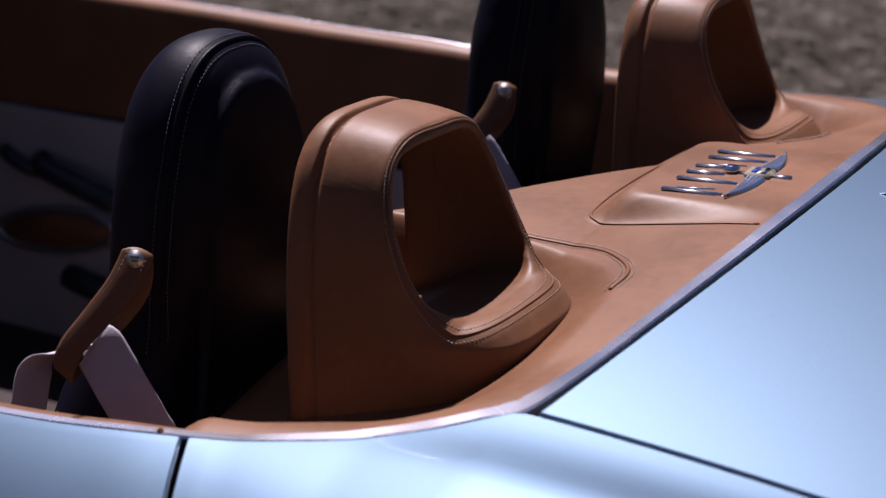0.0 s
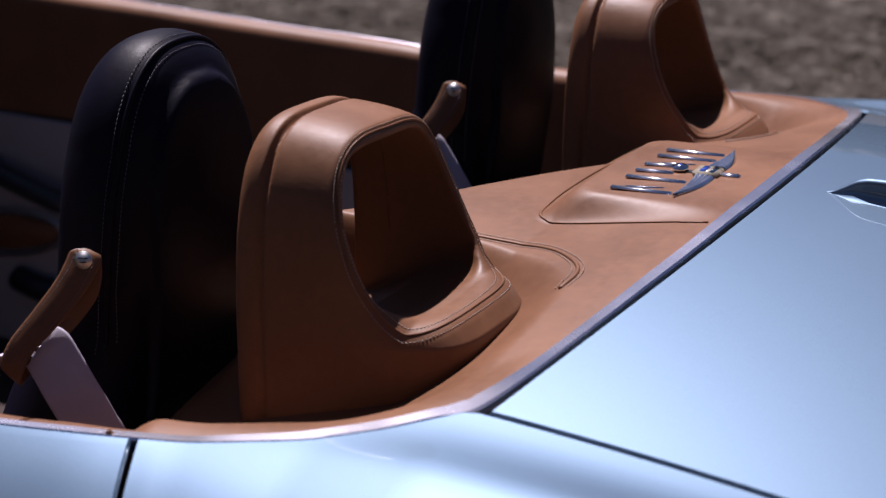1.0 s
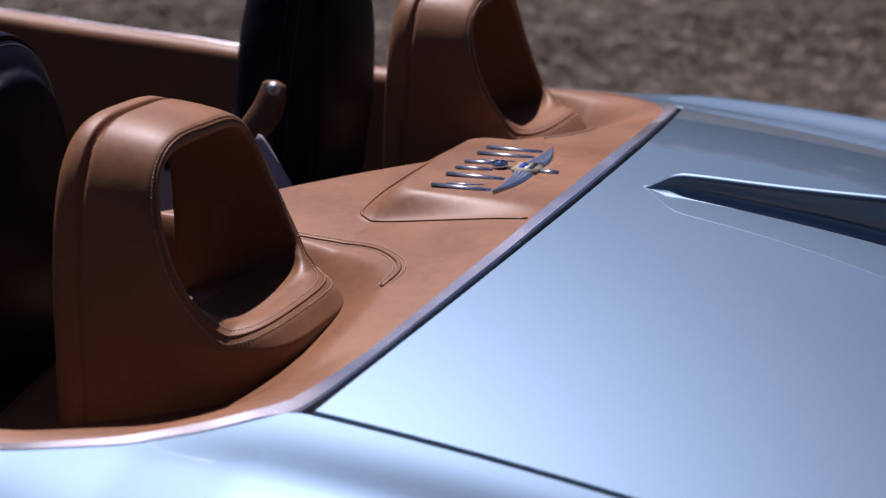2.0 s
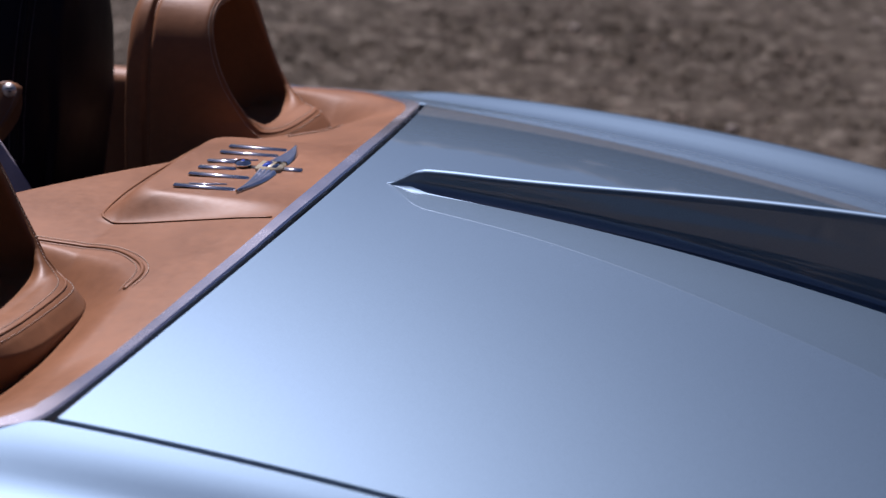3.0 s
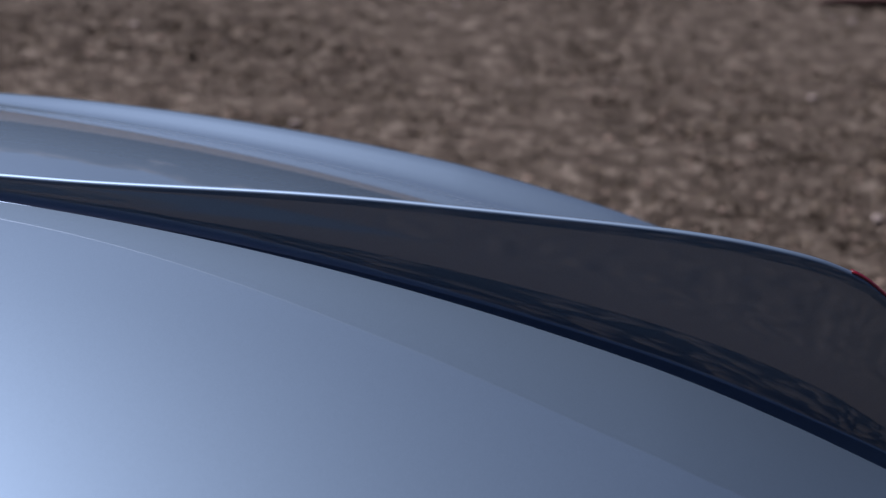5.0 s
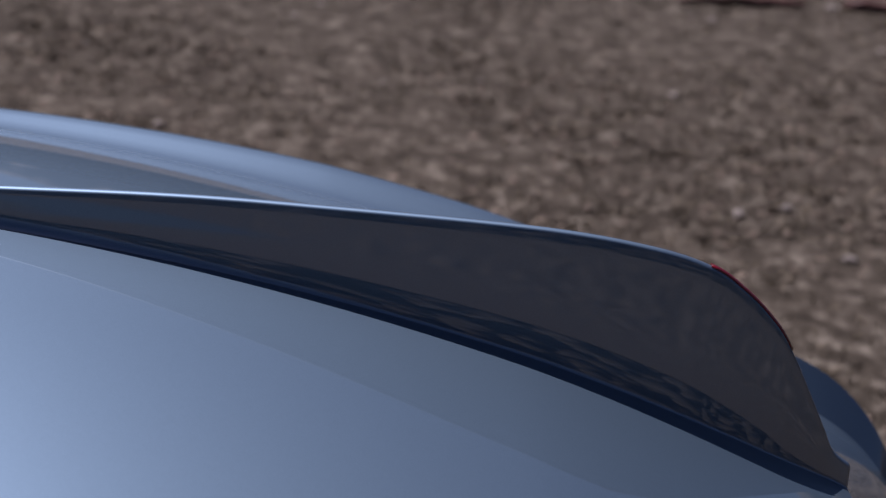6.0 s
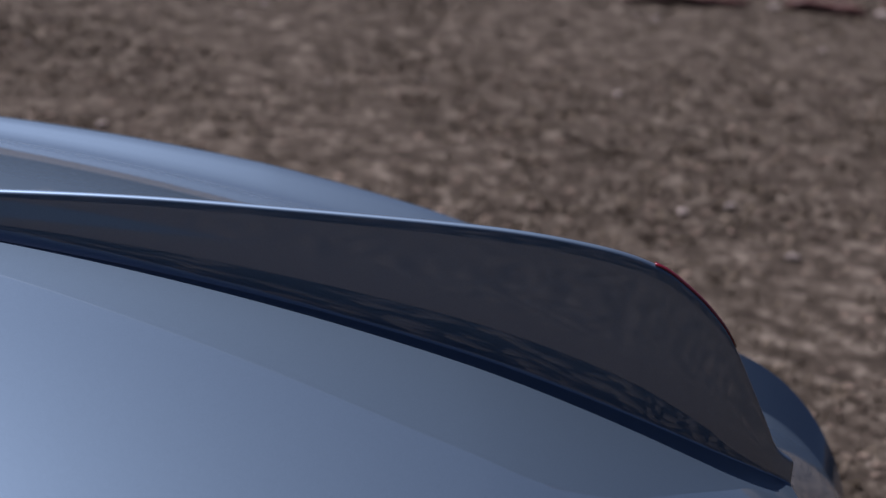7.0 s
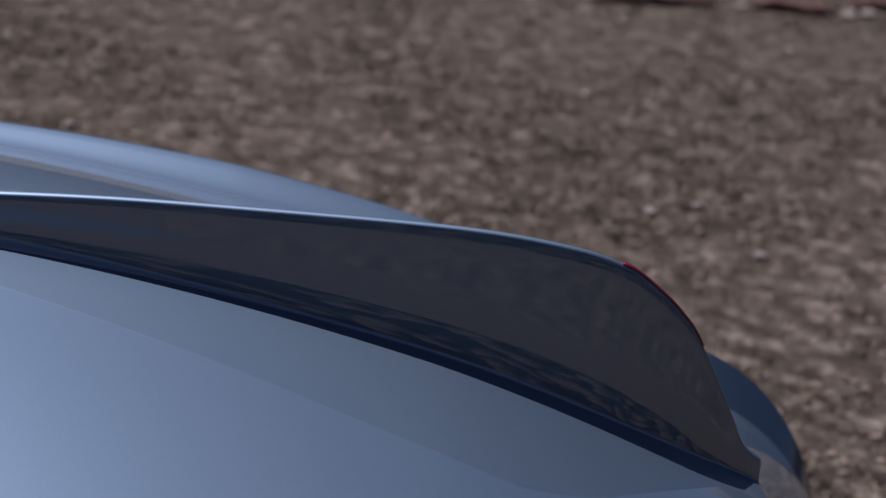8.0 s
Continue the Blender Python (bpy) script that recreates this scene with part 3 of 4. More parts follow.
LINING_SEAM = lining_seam()
for side in (-1, 1):
    v = FAIRING[0].copy()
    v[:, 1] = side * (HUMP_Y - v[:, 1])
    fairing = mesh_object("headrest_fairing", v, FAIRING[1], LEATHER, car, "hollow cognac leather headrest fairing with a stitched rim")
    fix_normals(fairing)
    stitches("stitching", [to_world(p, side) for p in RIMS[-0.0030]], THREAD, fairing)
    stitches("stitching", [to_world(p, side) for p in RIMS[0.0054]], THREAD, fairing)
    tube("piping", [to_world(p, side) for p in RIMS[0.0012]], 0.0011, LEATHER, fairing, flat=0.8, closed=True)
    tube("lining_seam", [to_world(p, side) for p in LINING_SEAM], 0.0012, LEATHER, fairing)


# ---- badge on the raised panel: plain bright bars and a winged shape ----
badge = new("badge")
badge.parent = car
tagged(badge, "polished chrome winged badge with plain bars")


def bar(x0, y0, x1, y1, w, mat, name="bar", h=0.0022):
    bm = box_bm(1, 1, 1)
    d = Vector((x1 - x0, y1 - y0, 0))
    rot = math.atan2(d.y, d.x)
    for q in bm.verts:
        p = Vector((q.co.x * d.length, q.co.y * w, q.co.z * h))
        p.rotate(Euler((0, 0, rot)))
        cx, cy = (x0 + x1) / 2, (y0 + y1) / 2
        q.co = p + Vector((cx, cy, deck_z(cx, cy) + h / 2 - 0.001))
    bmesh.ops.bevel(bm, geom=list(bm.edges), offset=0.0009, segments=2, affect="EDGES")
    part(name, bm, mat, badge)


for y in (-0.087, -0.050, -0.026, -0.003, 0.031, 0.056):
    bar(-0.083, y, -0.023 if abs(y + 0.008) > 0.03 else -0.046, y + 0.007, 0.0066, EMBLEM, h=0.0034)
for y0, y1 in ((-0.078, -0.066), (0.006, 0.018)):
    bar(-0.072, y0, -0.036, y1, 0.0040, EMBLEM)


def wing(sign):
    for k in range(4):
        f = k / 3
        root = Vector((-0.020 + 0.014 * f, -0.006 + sign * (0.014 + 0.002 * f), 0))
        tip = Vector((-0.020 + 0.005 * f, -0.006 + sign * (0.083 - 0.014 * f), 0))
        n = 8
        verts, faces = [], []
        for i in range(n + 1):
            t = i / n
            c = root.lerp(tip, t) + Vector((0.004 * math.sin(t * 2.6), 0, 0))
            w = 0.0032 * (1 - 0.75 * t ** 2) + 0.0002
            z = deck_z(c.x, c.y) + 0.0005
            verts += [(c.x - w, c.y, z), (c.x - w * 0.6, c.y, z + 0.0026), (c.x, c.y, z + 0.0036), (c.x + w * 0.6, c.y, z + 0.0026), (c.x + w, c.y, z)]
        for i in range(n):
            for q in range(4):
                a = i * 5 + q
                faces.append((a, a + 1, a + 6, a + 5))
        ob = mesh_object("wing_feather", verts, faces, EMBLEM, badge)
        fix_normals(ob)


wing(-1)
wing(1)


def disc(name, x, y, r, h, mat, squash=1.0, lift=0.0):
    bm = bmesh.new()
    bmesh.ops.create_cone(bm, cap_ends=True, segments=28, radius1=r, radius2=r * 0.9, depth=h)
    bmesh.ops.bevel(bm, geom=[e for e in bm.edges if len(e.link_faces) == 2 and e.calc_face_angle(0) > 0.9], offset=h * 0.25, segments=2, affect="EDGES")
    for q in bm.verts:
        q.co.y *= squash
        q.co += Vector((x, y, deck_z(x, y) + h / 2 + lift - 0.0005))
    part(name, bm, mat, badge)


disc("roundel", -0.043, -0.008, 0.0085, 0.007, CHROME)
disc("roundel_glass", -0.043, -0.008, 0.0040, 0.0080, BLUE_ENAMEL)
bar(-0.036, -0.008, -0.022, -0.007, 0.008, BLACK_PLASTIC, "badge_arm")
bar(-0.027, -0.007, -0.002, -0.006, 0.024, CREAM, "badge_shield", 0.0055)
bar(-0.021, -0.007, -0.015, -0.007, 0.017, BLUE_ENAMEL, "shield_band", 0.0068)
bar(-0.011, -0.006, -0.006, -0.006, 0.019, CHROME, "shield_band", 0.0066)
bar(-0.002, -0.006, 0.017, -0.003, 0.0085, EMBLEM, "badge_tail", 0.003)


# ---- seats ----
def seat_field(X, Y, Z):
    lean = (Z - 1.103) * 0.04 - 0.03 * np.clip((0.90 - Z) / 0.12, 0, 1.4)
    x, y = X + 0.428 - lean, Y
    wy = 0.101 + 0.046 * np.clip((1.02 - Z) / 0.35, 0, 1) + 0.03 * np.clip((0.86 - Z) / 0.15, 0, 1)
    wx = 0.064 + 0.015 * np.clip((0.90 - Z) / 0.12, 0, 1)
    tz = np.clip((Z - 0.950) / 0.162, 0, 2)
    front = np.where(x < 0, wx * 1.05, wx)
    r = ((np.abs(x) / front) ** 2.5 + (np.abs(y) / wy) ** 2.5 + tz ** 2.3) ** (1 / 2.4)
    d = (r - 1) * 0.085
    # a raised pad on the back
    pad = ((np.abs(y + 0.004) / 0.076) ** 2.4 + (np.clip(Z - 0.93, 0, 2) / 0.152) ** 2.4) ** (1 / 2.4)
    d = d - 0.008 * np.clip((1 - pad) / 0.035, 0, 1) * (x > 0.02)
    return smax(d, 0.30 - Z, 0.01)


SEAT = field_mesh(seat_field, (-0.62, -0.22, 0.28), (-0.26, 0.22, 1.14), 0.0042)


def seat_ring(x_off):
    pts = []
    for k in range(110):
        a = radians(-125 + 250 * k / 109)
        lo, hi = 0.02, 0.6
        for _ in range(26):
            mid = (lo + hi) / 2
            z, y = 0.93 + mid * math.cos(a), mid * math.sin(a)
            x = -0.428 + (z - 1.103) * 0.04 + x_off
            lo, hi = (mid, hi) if seat_field(np.array(x), np.array(y), np.array(z)) < 0.0035 else (lo, mid)
        pts.append(settle((x, y, z), 0.0004, seat_field))
    return pts


def band(name, centre, across, w, thick, mat, parent, label="", rounded=False):
    """A strap: its middle line, the direction across it at each point, its width and thickness."""
    n = len(centre)
    verts, faces = [], []
    for i in range(n):
        c = Vector(centre[i])
        d = (Vector(centre[min(i + 1, n - 1)]) - Vector(centre[max(i - 1, 0)])).normalized()
        a = Vector(across[i])
        a = (a - d * a.dot(d)).normalized()
        u = d.cross(a).normalized()
        lim = min(1.0, math.sqrt(max(0.02, 1 - (1 - min(1, i / (n * 0.06))) ** 2))) if rounded else 1.0
        half = (w[i] if isinstance(w, list) else w) / 2
        for sa, su in ((-1, 0.6), (-0.9, 1), (0.9, 1), (1, 0.6), (1, -0.6), (0.9, -1), (-0.9, -1), (-1, -0.6)):
            verts.append(c + a * sa * lim * half + u * su * thick / 2)
    for i in range(n - 1):
        for q in range(8):
            faces.append((i * 8 + q, i * 8 + (q + 1) % 8, i * 8 + 8 + (q + 1) % 8, i * 8 + 8 + q))
    faces += [tuple(range(7, -1, -1)), tuple(range((n - 1) * 8, n * 8))]
    ob = mesh_object(name, verts, faces, mat, parent, label)
    fix_normals(ob)
    return ob


def build_seat(side):
    c = side * 0.33
    v = SEAT[0].copy()
    v[:, 1] += c
    seat = mesh_object("seat", v, SEAT[1], BLACK_LEATHER, car, "black leather bucket seat with stitched welts")
    fix_normals(seat)
    for off in (0.019, 0.034):
        stitches("stitching", [(x, y + c, z) for x, y, z in seat_ring(off)], DARK_THREAD, seat, pitch=0.0042, length=0.0027)
    tube("welt", [(x, y + c, z) for x, y, z in seat_ring(0.0265)], 0.0022, BLACK_LEATHER, seat)
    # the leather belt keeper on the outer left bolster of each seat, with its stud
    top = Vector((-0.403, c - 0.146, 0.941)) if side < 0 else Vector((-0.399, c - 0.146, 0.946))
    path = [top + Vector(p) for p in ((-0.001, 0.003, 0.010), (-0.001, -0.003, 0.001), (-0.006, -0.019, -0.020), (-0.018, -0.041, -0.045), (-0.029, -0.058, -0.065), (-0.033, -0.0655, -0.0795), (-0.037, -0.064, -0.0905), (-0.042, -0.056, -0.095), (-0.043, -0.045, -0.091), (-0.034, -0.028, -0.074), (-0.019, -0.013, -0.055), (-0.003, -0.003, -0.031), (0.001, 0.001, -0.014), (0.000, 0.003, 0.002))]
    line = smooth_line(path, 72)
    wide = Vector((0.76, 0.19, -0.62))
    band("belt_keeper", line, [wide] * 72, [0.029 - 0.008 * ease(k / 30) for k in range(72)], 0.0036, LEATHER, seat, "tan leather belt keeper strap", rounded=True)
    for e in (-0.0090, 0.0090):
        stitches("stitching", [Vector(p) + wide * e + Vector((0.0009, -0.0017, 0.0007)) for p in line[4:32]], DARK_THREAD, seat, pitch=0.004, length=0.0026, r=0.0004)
    bm = bmesh.new()
    bmesh.ops.create_cone(bm, cap_ends=True, segments=28, radius1=0.0082, radius2=0.0074, depth=0.003)
    bmesh.ops.bevel(bm, geom=[e for e in bm.edges if len(e.link_faces) == 2 and e.calc_face_angle(0) > 0.9], offset=0.001, segments=2, affect="EDGES")
    turn = Vector((0.35, -0.85, 0.25)).to_track_quat("Z", "Y").to_matrix().to_4x4()
    for q in bm.verts:
        q.co = turn @ q.co + top + Vector((0.001, -0.006, 0.003))
    part("stud", bm, SATIN, seat, "engraved silver stud")
    for off, length in ((0.0018, 0.0085), (-0.0018, 0.0065)):
        line = box_bm(length, 0.0012, 0.0008, 0.0002)
        for q in line.verts:
            q.co = turn @ (q.co + Vector((0, off, 0.0016))) + top + Vector((0.001, -0.006, 0.003))
        part("engraved_line", line, BLACK_PLASTIC, seat)


def build_belt(side):
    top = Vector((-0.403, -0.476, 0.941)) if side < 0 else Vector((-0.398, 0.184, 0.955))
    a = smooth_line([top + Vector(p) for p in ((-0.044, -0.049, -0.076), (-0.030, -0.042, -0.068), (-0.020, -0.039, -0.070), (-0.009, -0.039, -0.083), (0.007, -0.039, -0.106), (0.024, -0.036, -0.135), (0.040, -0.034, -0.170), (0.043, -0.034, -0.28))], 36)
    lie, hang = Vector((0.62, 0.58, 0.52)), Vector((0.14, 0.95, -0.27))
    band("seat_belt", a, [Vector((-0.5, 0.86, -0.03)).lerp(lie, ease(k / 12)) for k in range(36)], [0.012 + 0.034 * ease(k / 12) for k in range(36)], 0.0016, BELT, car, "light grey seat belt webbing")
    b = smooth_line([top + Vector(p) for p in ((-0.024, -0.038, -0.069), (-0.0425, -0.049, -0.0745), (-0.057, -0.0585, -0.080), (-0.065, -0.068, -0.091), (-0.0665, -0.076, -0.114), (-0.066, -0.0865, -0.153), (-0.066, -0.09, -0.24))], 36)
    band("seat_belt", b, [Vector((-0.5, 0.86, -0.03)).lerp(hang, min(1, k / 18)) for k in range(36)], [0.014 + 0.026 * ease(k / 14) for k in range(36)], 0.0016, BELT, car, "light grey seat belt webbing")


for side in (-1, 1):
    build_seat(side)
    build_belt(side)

# ---- cockpit shell ----
part("cockpit_floor", box_bm(1.6, 1.26, 0.03, 0.005, (-1.05, 0, 0.235)), CARPET, car)
part("rear_bulkhead", box_bm(0.02, 1.18, 0.50, 0.004, (-0.215, 0, 0.50)), CARPET, car)
part("parcel_shelf", box_bm(0.20, 1.16, 0.012, 0.003, (-0.195, 0, 0.772)), CARPET, car)
part("front_bulkhead", box_bm(0.03, 1.26, 0.60, 0.004, (-1.86, 0, 0.53)), BLACK_PLASTIC, car)


def build_door_trim(side):
    def cap(x, v):
        y0, z0 = rail_y(x) - 0.008, body_top(x, rail_y(x)) - 0.001
        if v < 0.3:
            t = v / 0.3
            return (x, side * (y0 - 0.022 * math.sin(t * math.pi / 2)), z0 + 0.0015 * math.sin(t * math.pi) * ease((-0.25 - x) / 0.07) - 0.012 * (1 - math.cos(t * math.pi / 2)))
        t = (v - 0.3) / 0.7
        return (x, side * (y0 - 0.022 + 0.018 * t), z0 - 0.012 - (z0 - 0.012 - 0.672) * t)
    sheet("door_capping", cap, span(-1.80, -0.352, 40), span(0, 1, 22), 0.008, LEATHER, car, "cognac leather door capping with a rolled edge")
    sheet("quarter_trim", cap, span(-0.345, -0.25, 14), span(0, 1, 22), 0.008, LEATHER, car, "cognac leather quarter trim")

    def lining(x, v):
        return (x, side * (0.628 + 0.012 * math.sin(v * 3.1) + 0.004 * math.sin(x * 5)), 0.668 - 0.42 * v)
    panel = sheet("door_lining", lining, span(-1.82, -0.30, 36), span(0, 1, 16), 0.01, GREY_PANEL, car, "grey door lining with black fittings")
    grip = [(-1.545, 0.612, 0.580), (-1.52, 0.592, 0.574), (-1.46, 0.586, 0.560), (-1.38, 0.588, 0.540), (-1.33, 0.606, 0.528)]
    tube("door_handle", [(x, side * y, z) for x, y, z in smooth_line(grip, 24)], 0.019, BLACK_PLASTIC, panel, "black door pull", sides=12)
    catch = [(-1.635, 0.615, 0.585), (-1.61, 0.606, 0.575), (-1.575, 0.608, 0.562), (-1.56, 0.616, 0.556)]
    tube("door_catch", [(x, side * y, z) for x, y, z in smooth_line(catch, 12)], 0.012, BLACK_PLASTIC, panel, "black door catch", sides=12)
    ring = [(-1.53 + 0.135 * math.cos(a), side * 0.618, 0.452 + 0.038 * math.sin(a) + 0.020 * math.cos(a)) for a in span(0, 2 * math.pi * 47 / 48, 48)]
    tube("pocket_rim", ring, 0.007, SATIN, panel, "satin rim of an oval door pocket", closed=True)
    bm = bmesh.new()
    bmesh.ops.create_cone(bm, cap_ends=True, segments=40, radius1=1, radius2=1, depth=0.012)
    for q in bm.verts:
        q.co = Vector((-1.53 + q.co.x * 0.130, side * 0.622 + q.co.z, 0.452 + q.co.y * 0.035 + q.co.x * 0.020))
    part("pocket", bm, LEATHER, panel, "leather-lined door pocket")
    knob = [(-1.50, 0.612, 0.372), (-1.44, 0.602, 0.366), (-1.38, 0.612, 0.360)]
    tube("switch", [(x, side * y, z) for x, y, z in smooth_line(knob, 10)], 0.022, BLACK_PLASTIC, panel, sides=12)


for side in (-1, 1):
    build_door_trim(side)


def bonnet(x, y):
    return (x, y, body_top(-1.7, abs(y)) - 0.12 * ((-1.76 - x) / 0.6) ** 2)


sheet("bonnet", bonnet, span(-2.33, -1.76, 12), span(-0.635, 0.635, 24), 0.01, PAINT, car)
part("nose", box_bm(0.10, 1.5, 0.55, 0.04, (-2.36, 0, 0.42)), PAINT, car)
part("underbody", box_bm(3.4, 1.5, 0.04, 0.01, (-0.55, 0, 0.19)), BLACK_PLASTIC, car)


def build_wheel(x, side):
    bm = bmesh.new()
    bmesh.ops.create_cone(bm, cap_ends=True, segments=40, radius1=0.31, radius2=0.31, depth=0.16)
    bmesh.ops.bevel(bm, geom=[e for e in bm.edges if len(e.link_faces) == 2 and e.calc_face_angle(0) > 1], offset=0.03, segments=3, affect="EDGES")
    turn = Matrix.Rotation(radians(90), 4, "X")
    for q in bm.verts:
        q.co = turn @ q.co + Vector((x, side * 0.735, 0.31))
    part("wheel", bm, TYRE, car)


for x in (-2.00, 0.62):
    for side in (-1, 1):
        build_wheel(x, side)


# ---- loose things on the ground ----
def build_gravel():
    rng = np.random.default_rng(4)
    n = 75000
    phi = (1 + 5 ** 0.5) / 2
    ico = np.array([(-1, phi, 0), (1, phi, 0), (-1, -phi, 0), (1, -phi, 0), (0, -1, phi), (0, 1, phi), (0, -1, -phi), (0, 1, -phi), (phi, 0, -1), (phi, 0, 1), (-phi, 0, -1), (-phi, 0, 1)]) / 1.9
    tri = np.array([(0, 11, 5), (0, 5, 1), (0, 1, 7), (0, 7, 10), (0, 10, 11), (1, 5, 9), (5, 11, 4), (11, 10, 2), (10, 7, 6), (7, 1, 8), (3, 9, 4), (3, 4, 2), (3, 2, 6), (3, 6, 8), (3, 8, 9), (4, 9, 5), (2, 4, 11), (6, 2, 10), (8, 6, 7), (9, 8, 1)])
    x, y = rng.uniform(-5, 5.5, n), 1.15 + 8.5 * rng.random(n) ** 1.25
    stray = rng.random(n) < 0.2
    y = np.where(stray & ((y > 5.4) | (np.abs(x + 0.5) > 2.3)), 5.5 - y, y)
    size = 0.0045 + 0.014 * rng.random(n) ** 4
    squash = rng.uniform(0.12, 0.38, (n, 3))
    squash[:, :2] = rng.uniform(0.7, 1.4, (n, 2))
    a = rng.uniform(0, 6.28, n)
    jit = 1 + rng.uniform(-0.25, 0.25, (n, 12, 1))
    p = ico[None] * jit * (size[:, None] * squash)[:, None, :]
    c, s = np.cos(a)[:, None], np.sin(a)[:, None]
    q = np.stack([p[..., 0] * c - p[..., 1] * s + x[:, None], p[..., 0] * s + p[..., 1] * c + y[:, None], p[..., 2] + (size * squash[:, 2] * 0.4)[:, None]], -1)
    f = (tri[None] + 12 * np.arange(n)[:, None, None]).reshape(-1, 3)
    ob = mesh_object("gravel", q.reshape(-1, 3), f, STONE)
    tagged(ob, "scattered small brown and grey stones on dry earth", "gravel", kind="stuff")


build_gravel()


def build_grass():
    """Short dead blades in tufts, thick enough to break up the earth."""
    rng = np.random.default_rng(33)
    tufts, each = 5200, 9
    cx, cy = rng.uniform(-4.5, 5.5, tufts), 1.25 + 8.0 * rng.random(tufts) ** 1.15
    n = tufts * each
    x, y = np.repeat(cx, each) + rng.normal(0, 0.022, n), np.repeat(cy, each) + rng.normal(0, 0.022, n)
    h, w, a = rng.uniform(0.008, 0.028, n), rng.uniform(0.0022, 0.0050, n), rng.uniform(0, 6.28, n)
    lx, ly = rng.normal(0, 0.016, n), rng.normal(0, 0.016, n)
    dx, dy = np.cos(a) * w, np.sin(a) * w
    foot, zero = np.full(n, -0.006), np.zeros(n)
    v = np.stack([np.stack(q, -1) for q in ((x - dx, y - dy, foot), (x + dx, y + dy, foot), (x + lx * 0.5 + dx * 0.7, y + ly * 0.5 + dy * 0.7, h * 0.6), (x + lx + zero, y + ly, h), (x + lx * 0.5 - dx * 0.7, y + ly * 0.5 - dy * 0.7, h * 0.6))], 1)
    f = np.arange(5)[None] + 5 * np.arange(n)[:, None]
    ob = mesh_object("dead_grass", v.reshape(-1, 3), f, DEAD_GRASS)
    tagged(ob, "short dead brown grass tufts on dry earth", "grass", kind="stuff")


build_grass()


def build_stone(size, seed):
    """A rough pebble: a rounded lump with a flattened foot."""
    rng = np.random.default_rng(seed)
    bm = bmesh.new()
    bmesh.ops.create_icosphere(bm, subdivisions=2, radius=1)
    off = rng.uniform(0, 50, 3)
    for q in bm.verts:
        bulge = 1 + 0.35 * noise.noise(q.co * 1.1 + Vector(off))
        q.co = Vector((q.co.x * 1.15, q.co.y * 0.9, max(q.co.z * 0.62, -0.35))) * bulge * size
    me = bpy.data.meshes.new("stone")
    bm.to_mesh(me)
    bm.free()
    me.shade_smooth()
    me.materials.append(PALE_STONE)
    return me


def scatter_stones():
    rng = np.random.default_rng(21)
    kinds = [build_stone(0.014, 1), build_stone(0.020, 2), build_stone(0.011, 3)]
    spots = [(rng.uniform(-1.5, 4.6), 1.3 + 5.6 * rng.random()) for k in range(42)] + [(3.20, 7.40), (3.80, 7.45), (3.93, 7.52)]
    for x, y in spots:
        ob = new("stone", kinds[int(rng.integers(0, 3))])
        ob.matrix_world = pose(x, y, 0.008, 0, 0, rng.uniform(0, 360)) @ Matrix.Scale(2.2 if y > 7.2 else 1.0, 4)
        tagged(ob, "small pale grey stone lying on dry earth", "stone", "pale stones on the ground")


scatter_stones()


BRANCHES = (([(2.35, 7.20, 0.02), (2.62, 7.24, 0.03), (2.85, 7.31, 0.025), (3.05, 7.38, 0.02)], 0.026), ([(3.26, 7.42, 0.02), (3.38, 7.42, 0.035), (3.52, 7.40, 0.03), (3.68, 7.37, 0.015)], 0.034), ([(3.88, 7.66, 0.02), (4.05, 7.74, 0.03), (4.3, 7.80, 0.02)], 0.028))


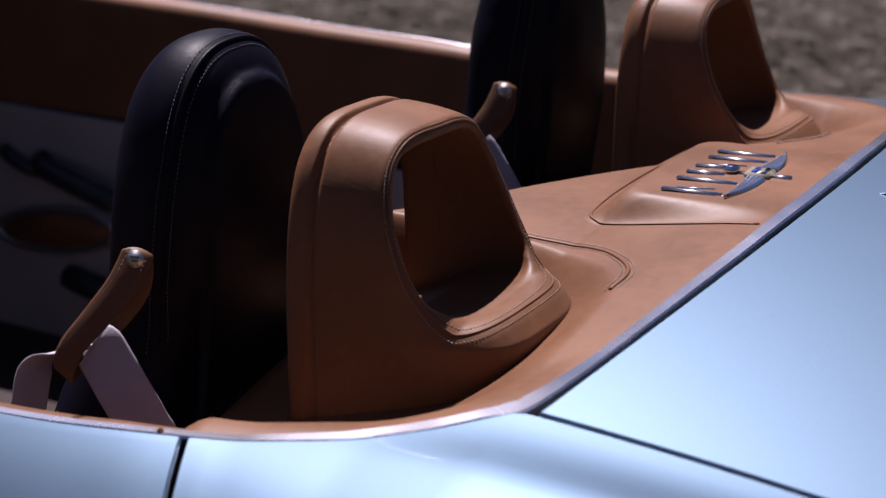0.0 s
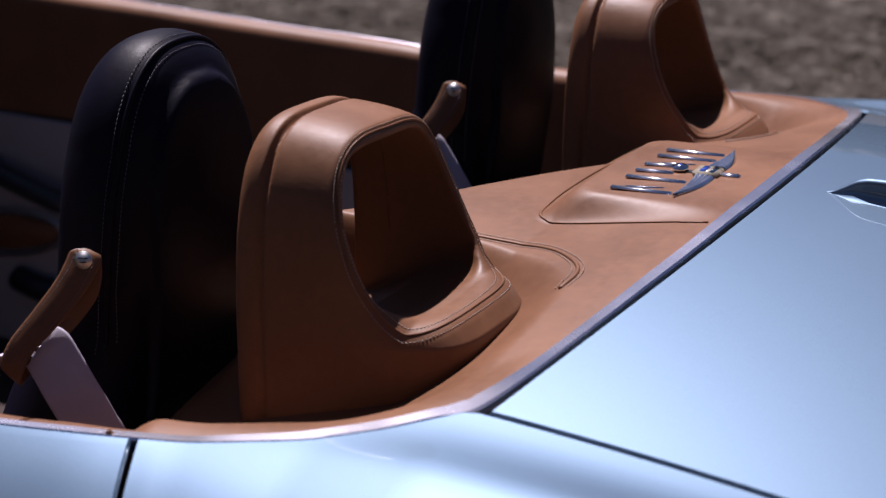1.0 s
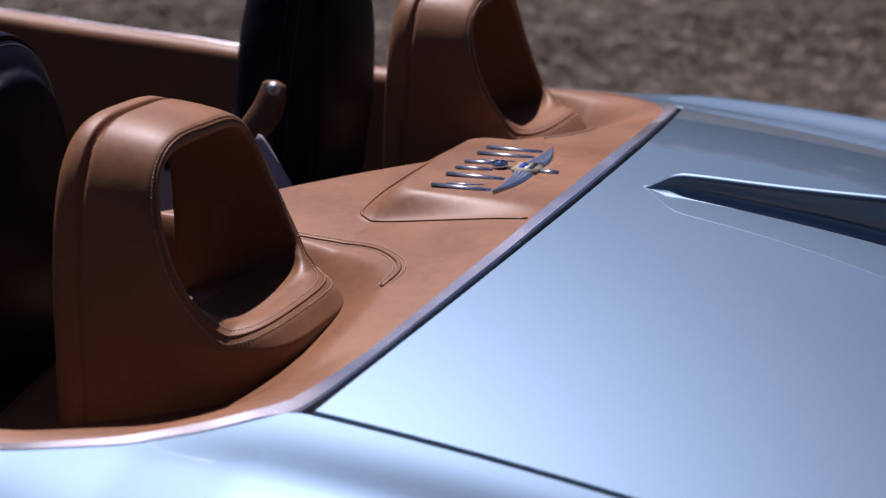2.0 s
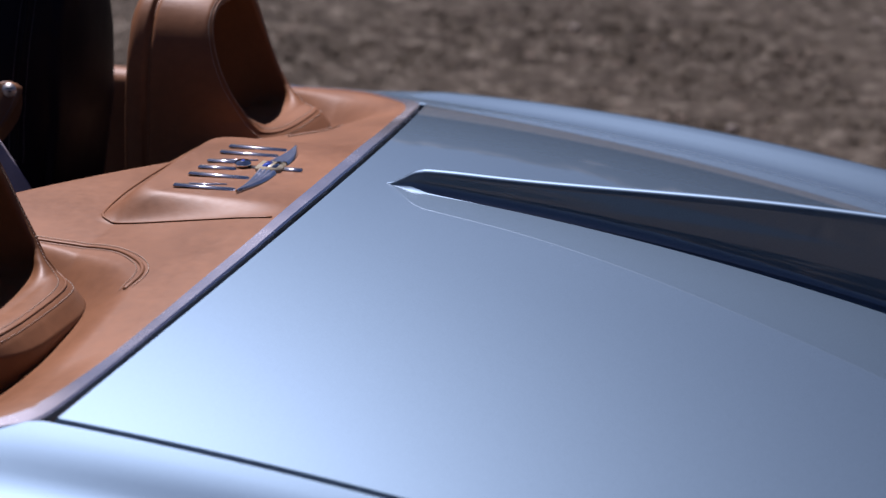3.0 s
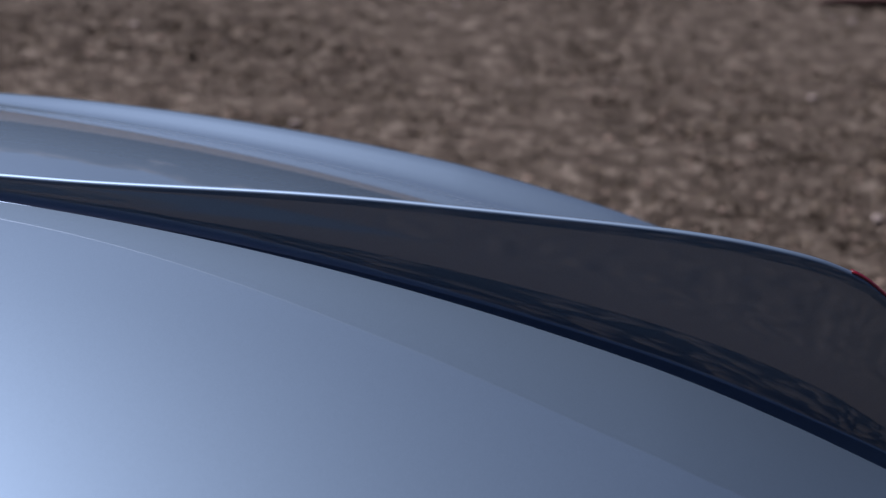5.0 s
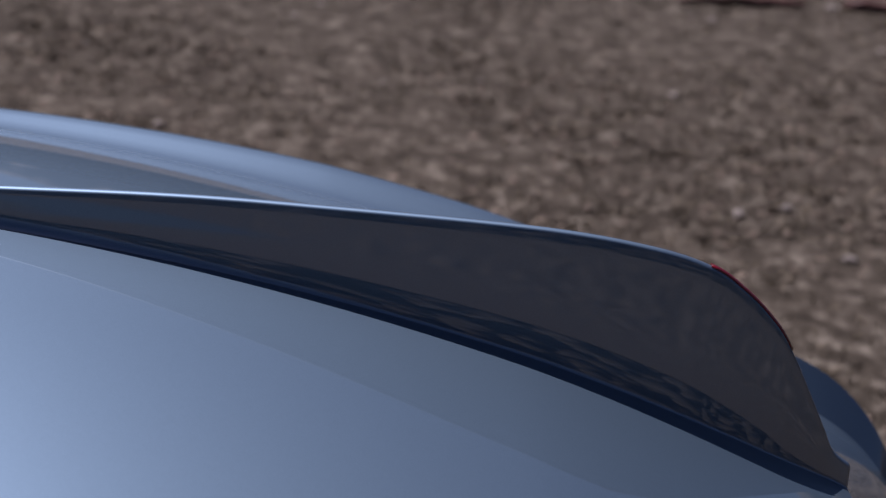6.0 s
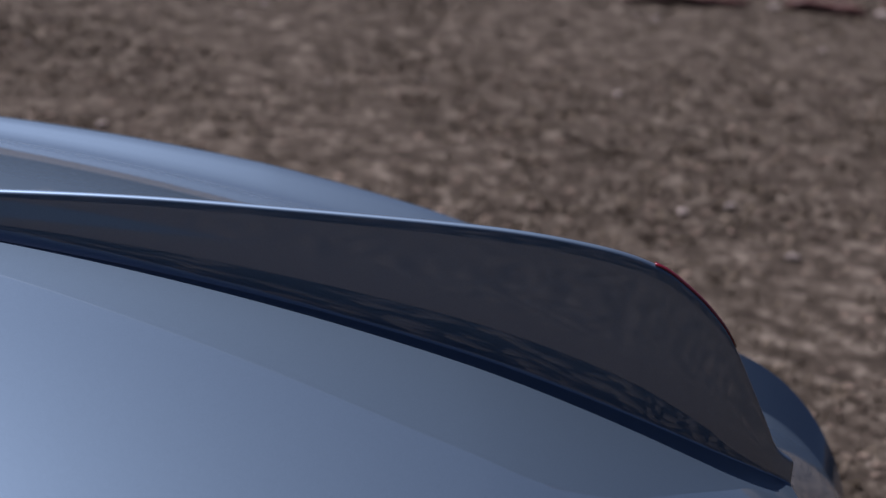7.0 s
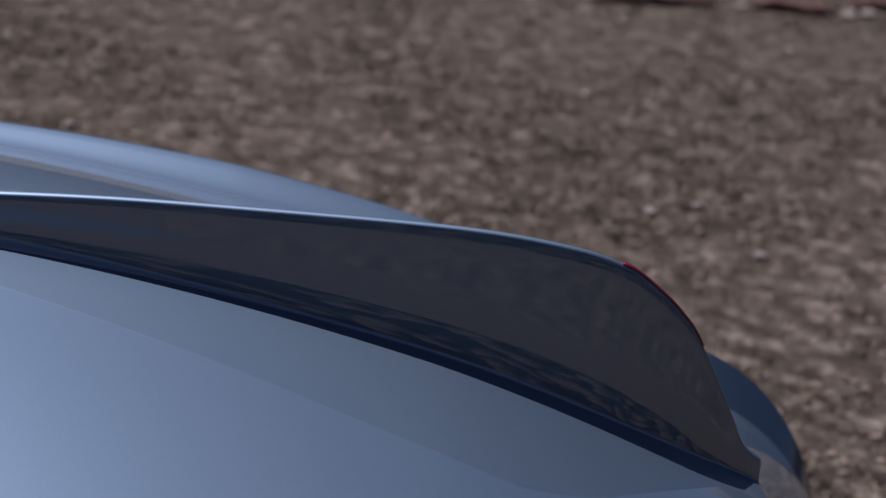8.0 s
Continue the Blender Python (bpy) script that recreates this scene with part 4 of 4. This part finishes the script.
def build_branch():
    for ctrl, r in BRANCHES:
        line = smooth_line(ctrl, 44)
        pts = [(x + 0.012 * noise.noise((x * 6, 0, 0)), y + 0.02 * noise.noise((x * 5, 2, 0)), z + 0.012 * noise.noise((x * 7, 0, 4))) for x, y, z in line]
        ob = tube("fallen_branch", pts, r, BARK, None, sides=9)
        for k, v in enumerate(ob.data.vertices):
            along = min(k // 9, 43 - k // 9) / 8
            base = Vector(pts[k // 9])
            v.co = base + (v.co - base) * (0.45 + 0.55 * min(1, along)) * (1 + 0.3 * noise.noise(v.co * 25))
        tagged(ob, "dark reddish-brown branch lying on the gravel", "branch", "fallen branches")


build_branch()


def build_woods():
    """An added ring of unseen distant trees for the bright metal and the paint to mirror: trunks of shade filled with
    overlapping crowns.
    """
    rng = np.random.default_rng(9)
    trees, clumps = 620, 32
    a = 2 * math.pi * (np.arange(trees) + rng.uniform(-0.3, 0.3, trees)) / trees
    # trees behind the camera raised to darken the fin's reflection and block low sky
    near = np.sqrt(np.maximum(-np.sin(a), 0))
    r, h = rng.uniform(105, 125, trees), rng.uniform(17, 21, trees) * (1 + 0.35 * near)
    n = trees * clumps
    c = np.stack([np.repeat(r * np.cos(a), clumps) + rng.normal(0, 1.6, n), np.repeat(r * np.sin(a), clumps) + rng.normal(0, 1.6, n), np.repeat(h, clumps) * (0.01 + 0.85 * rng.random(n) ** 1.5)], -1)
    s = np.array((2.3, 2.3, 2.5)) * rng.uniform(0.75, 1.3, (n, 1))
    th, ph = np.meshgrid(np.linspace(0, math.pi, 5), np.arange(7) * 2 * math.pi / 7, indexing="ij")
    ball = np.stack([np.sin(th) * np.cos(ph), np.sin(th) * np.sin(ph), np.cos(th)], -1).reshape(1, 35, 3)
    v = c[:, None] + ball * (1 + rng.uniform(-0.25, 0.25, (n, 35, 1))) * s[:, None]
    quad = np.array([(i * 7 + q, i * 7 + (q + 1) % 7, i * 7 + 7 + (q + 1) % 7, i * 7 + 7 + q) for i in range(4) for q in range(7)])
    f = (quad[None] + 35 * np.arange(n)[:, None, None]).reshape(-1, 4)
    ob = mesh_object("woods", v.reshape(-1, 3), f, WOODS)
    tagged(ob, "unseen ring of distant dark olive trees, taller behind the camera", "trees", kind="stuff")


build_woods()
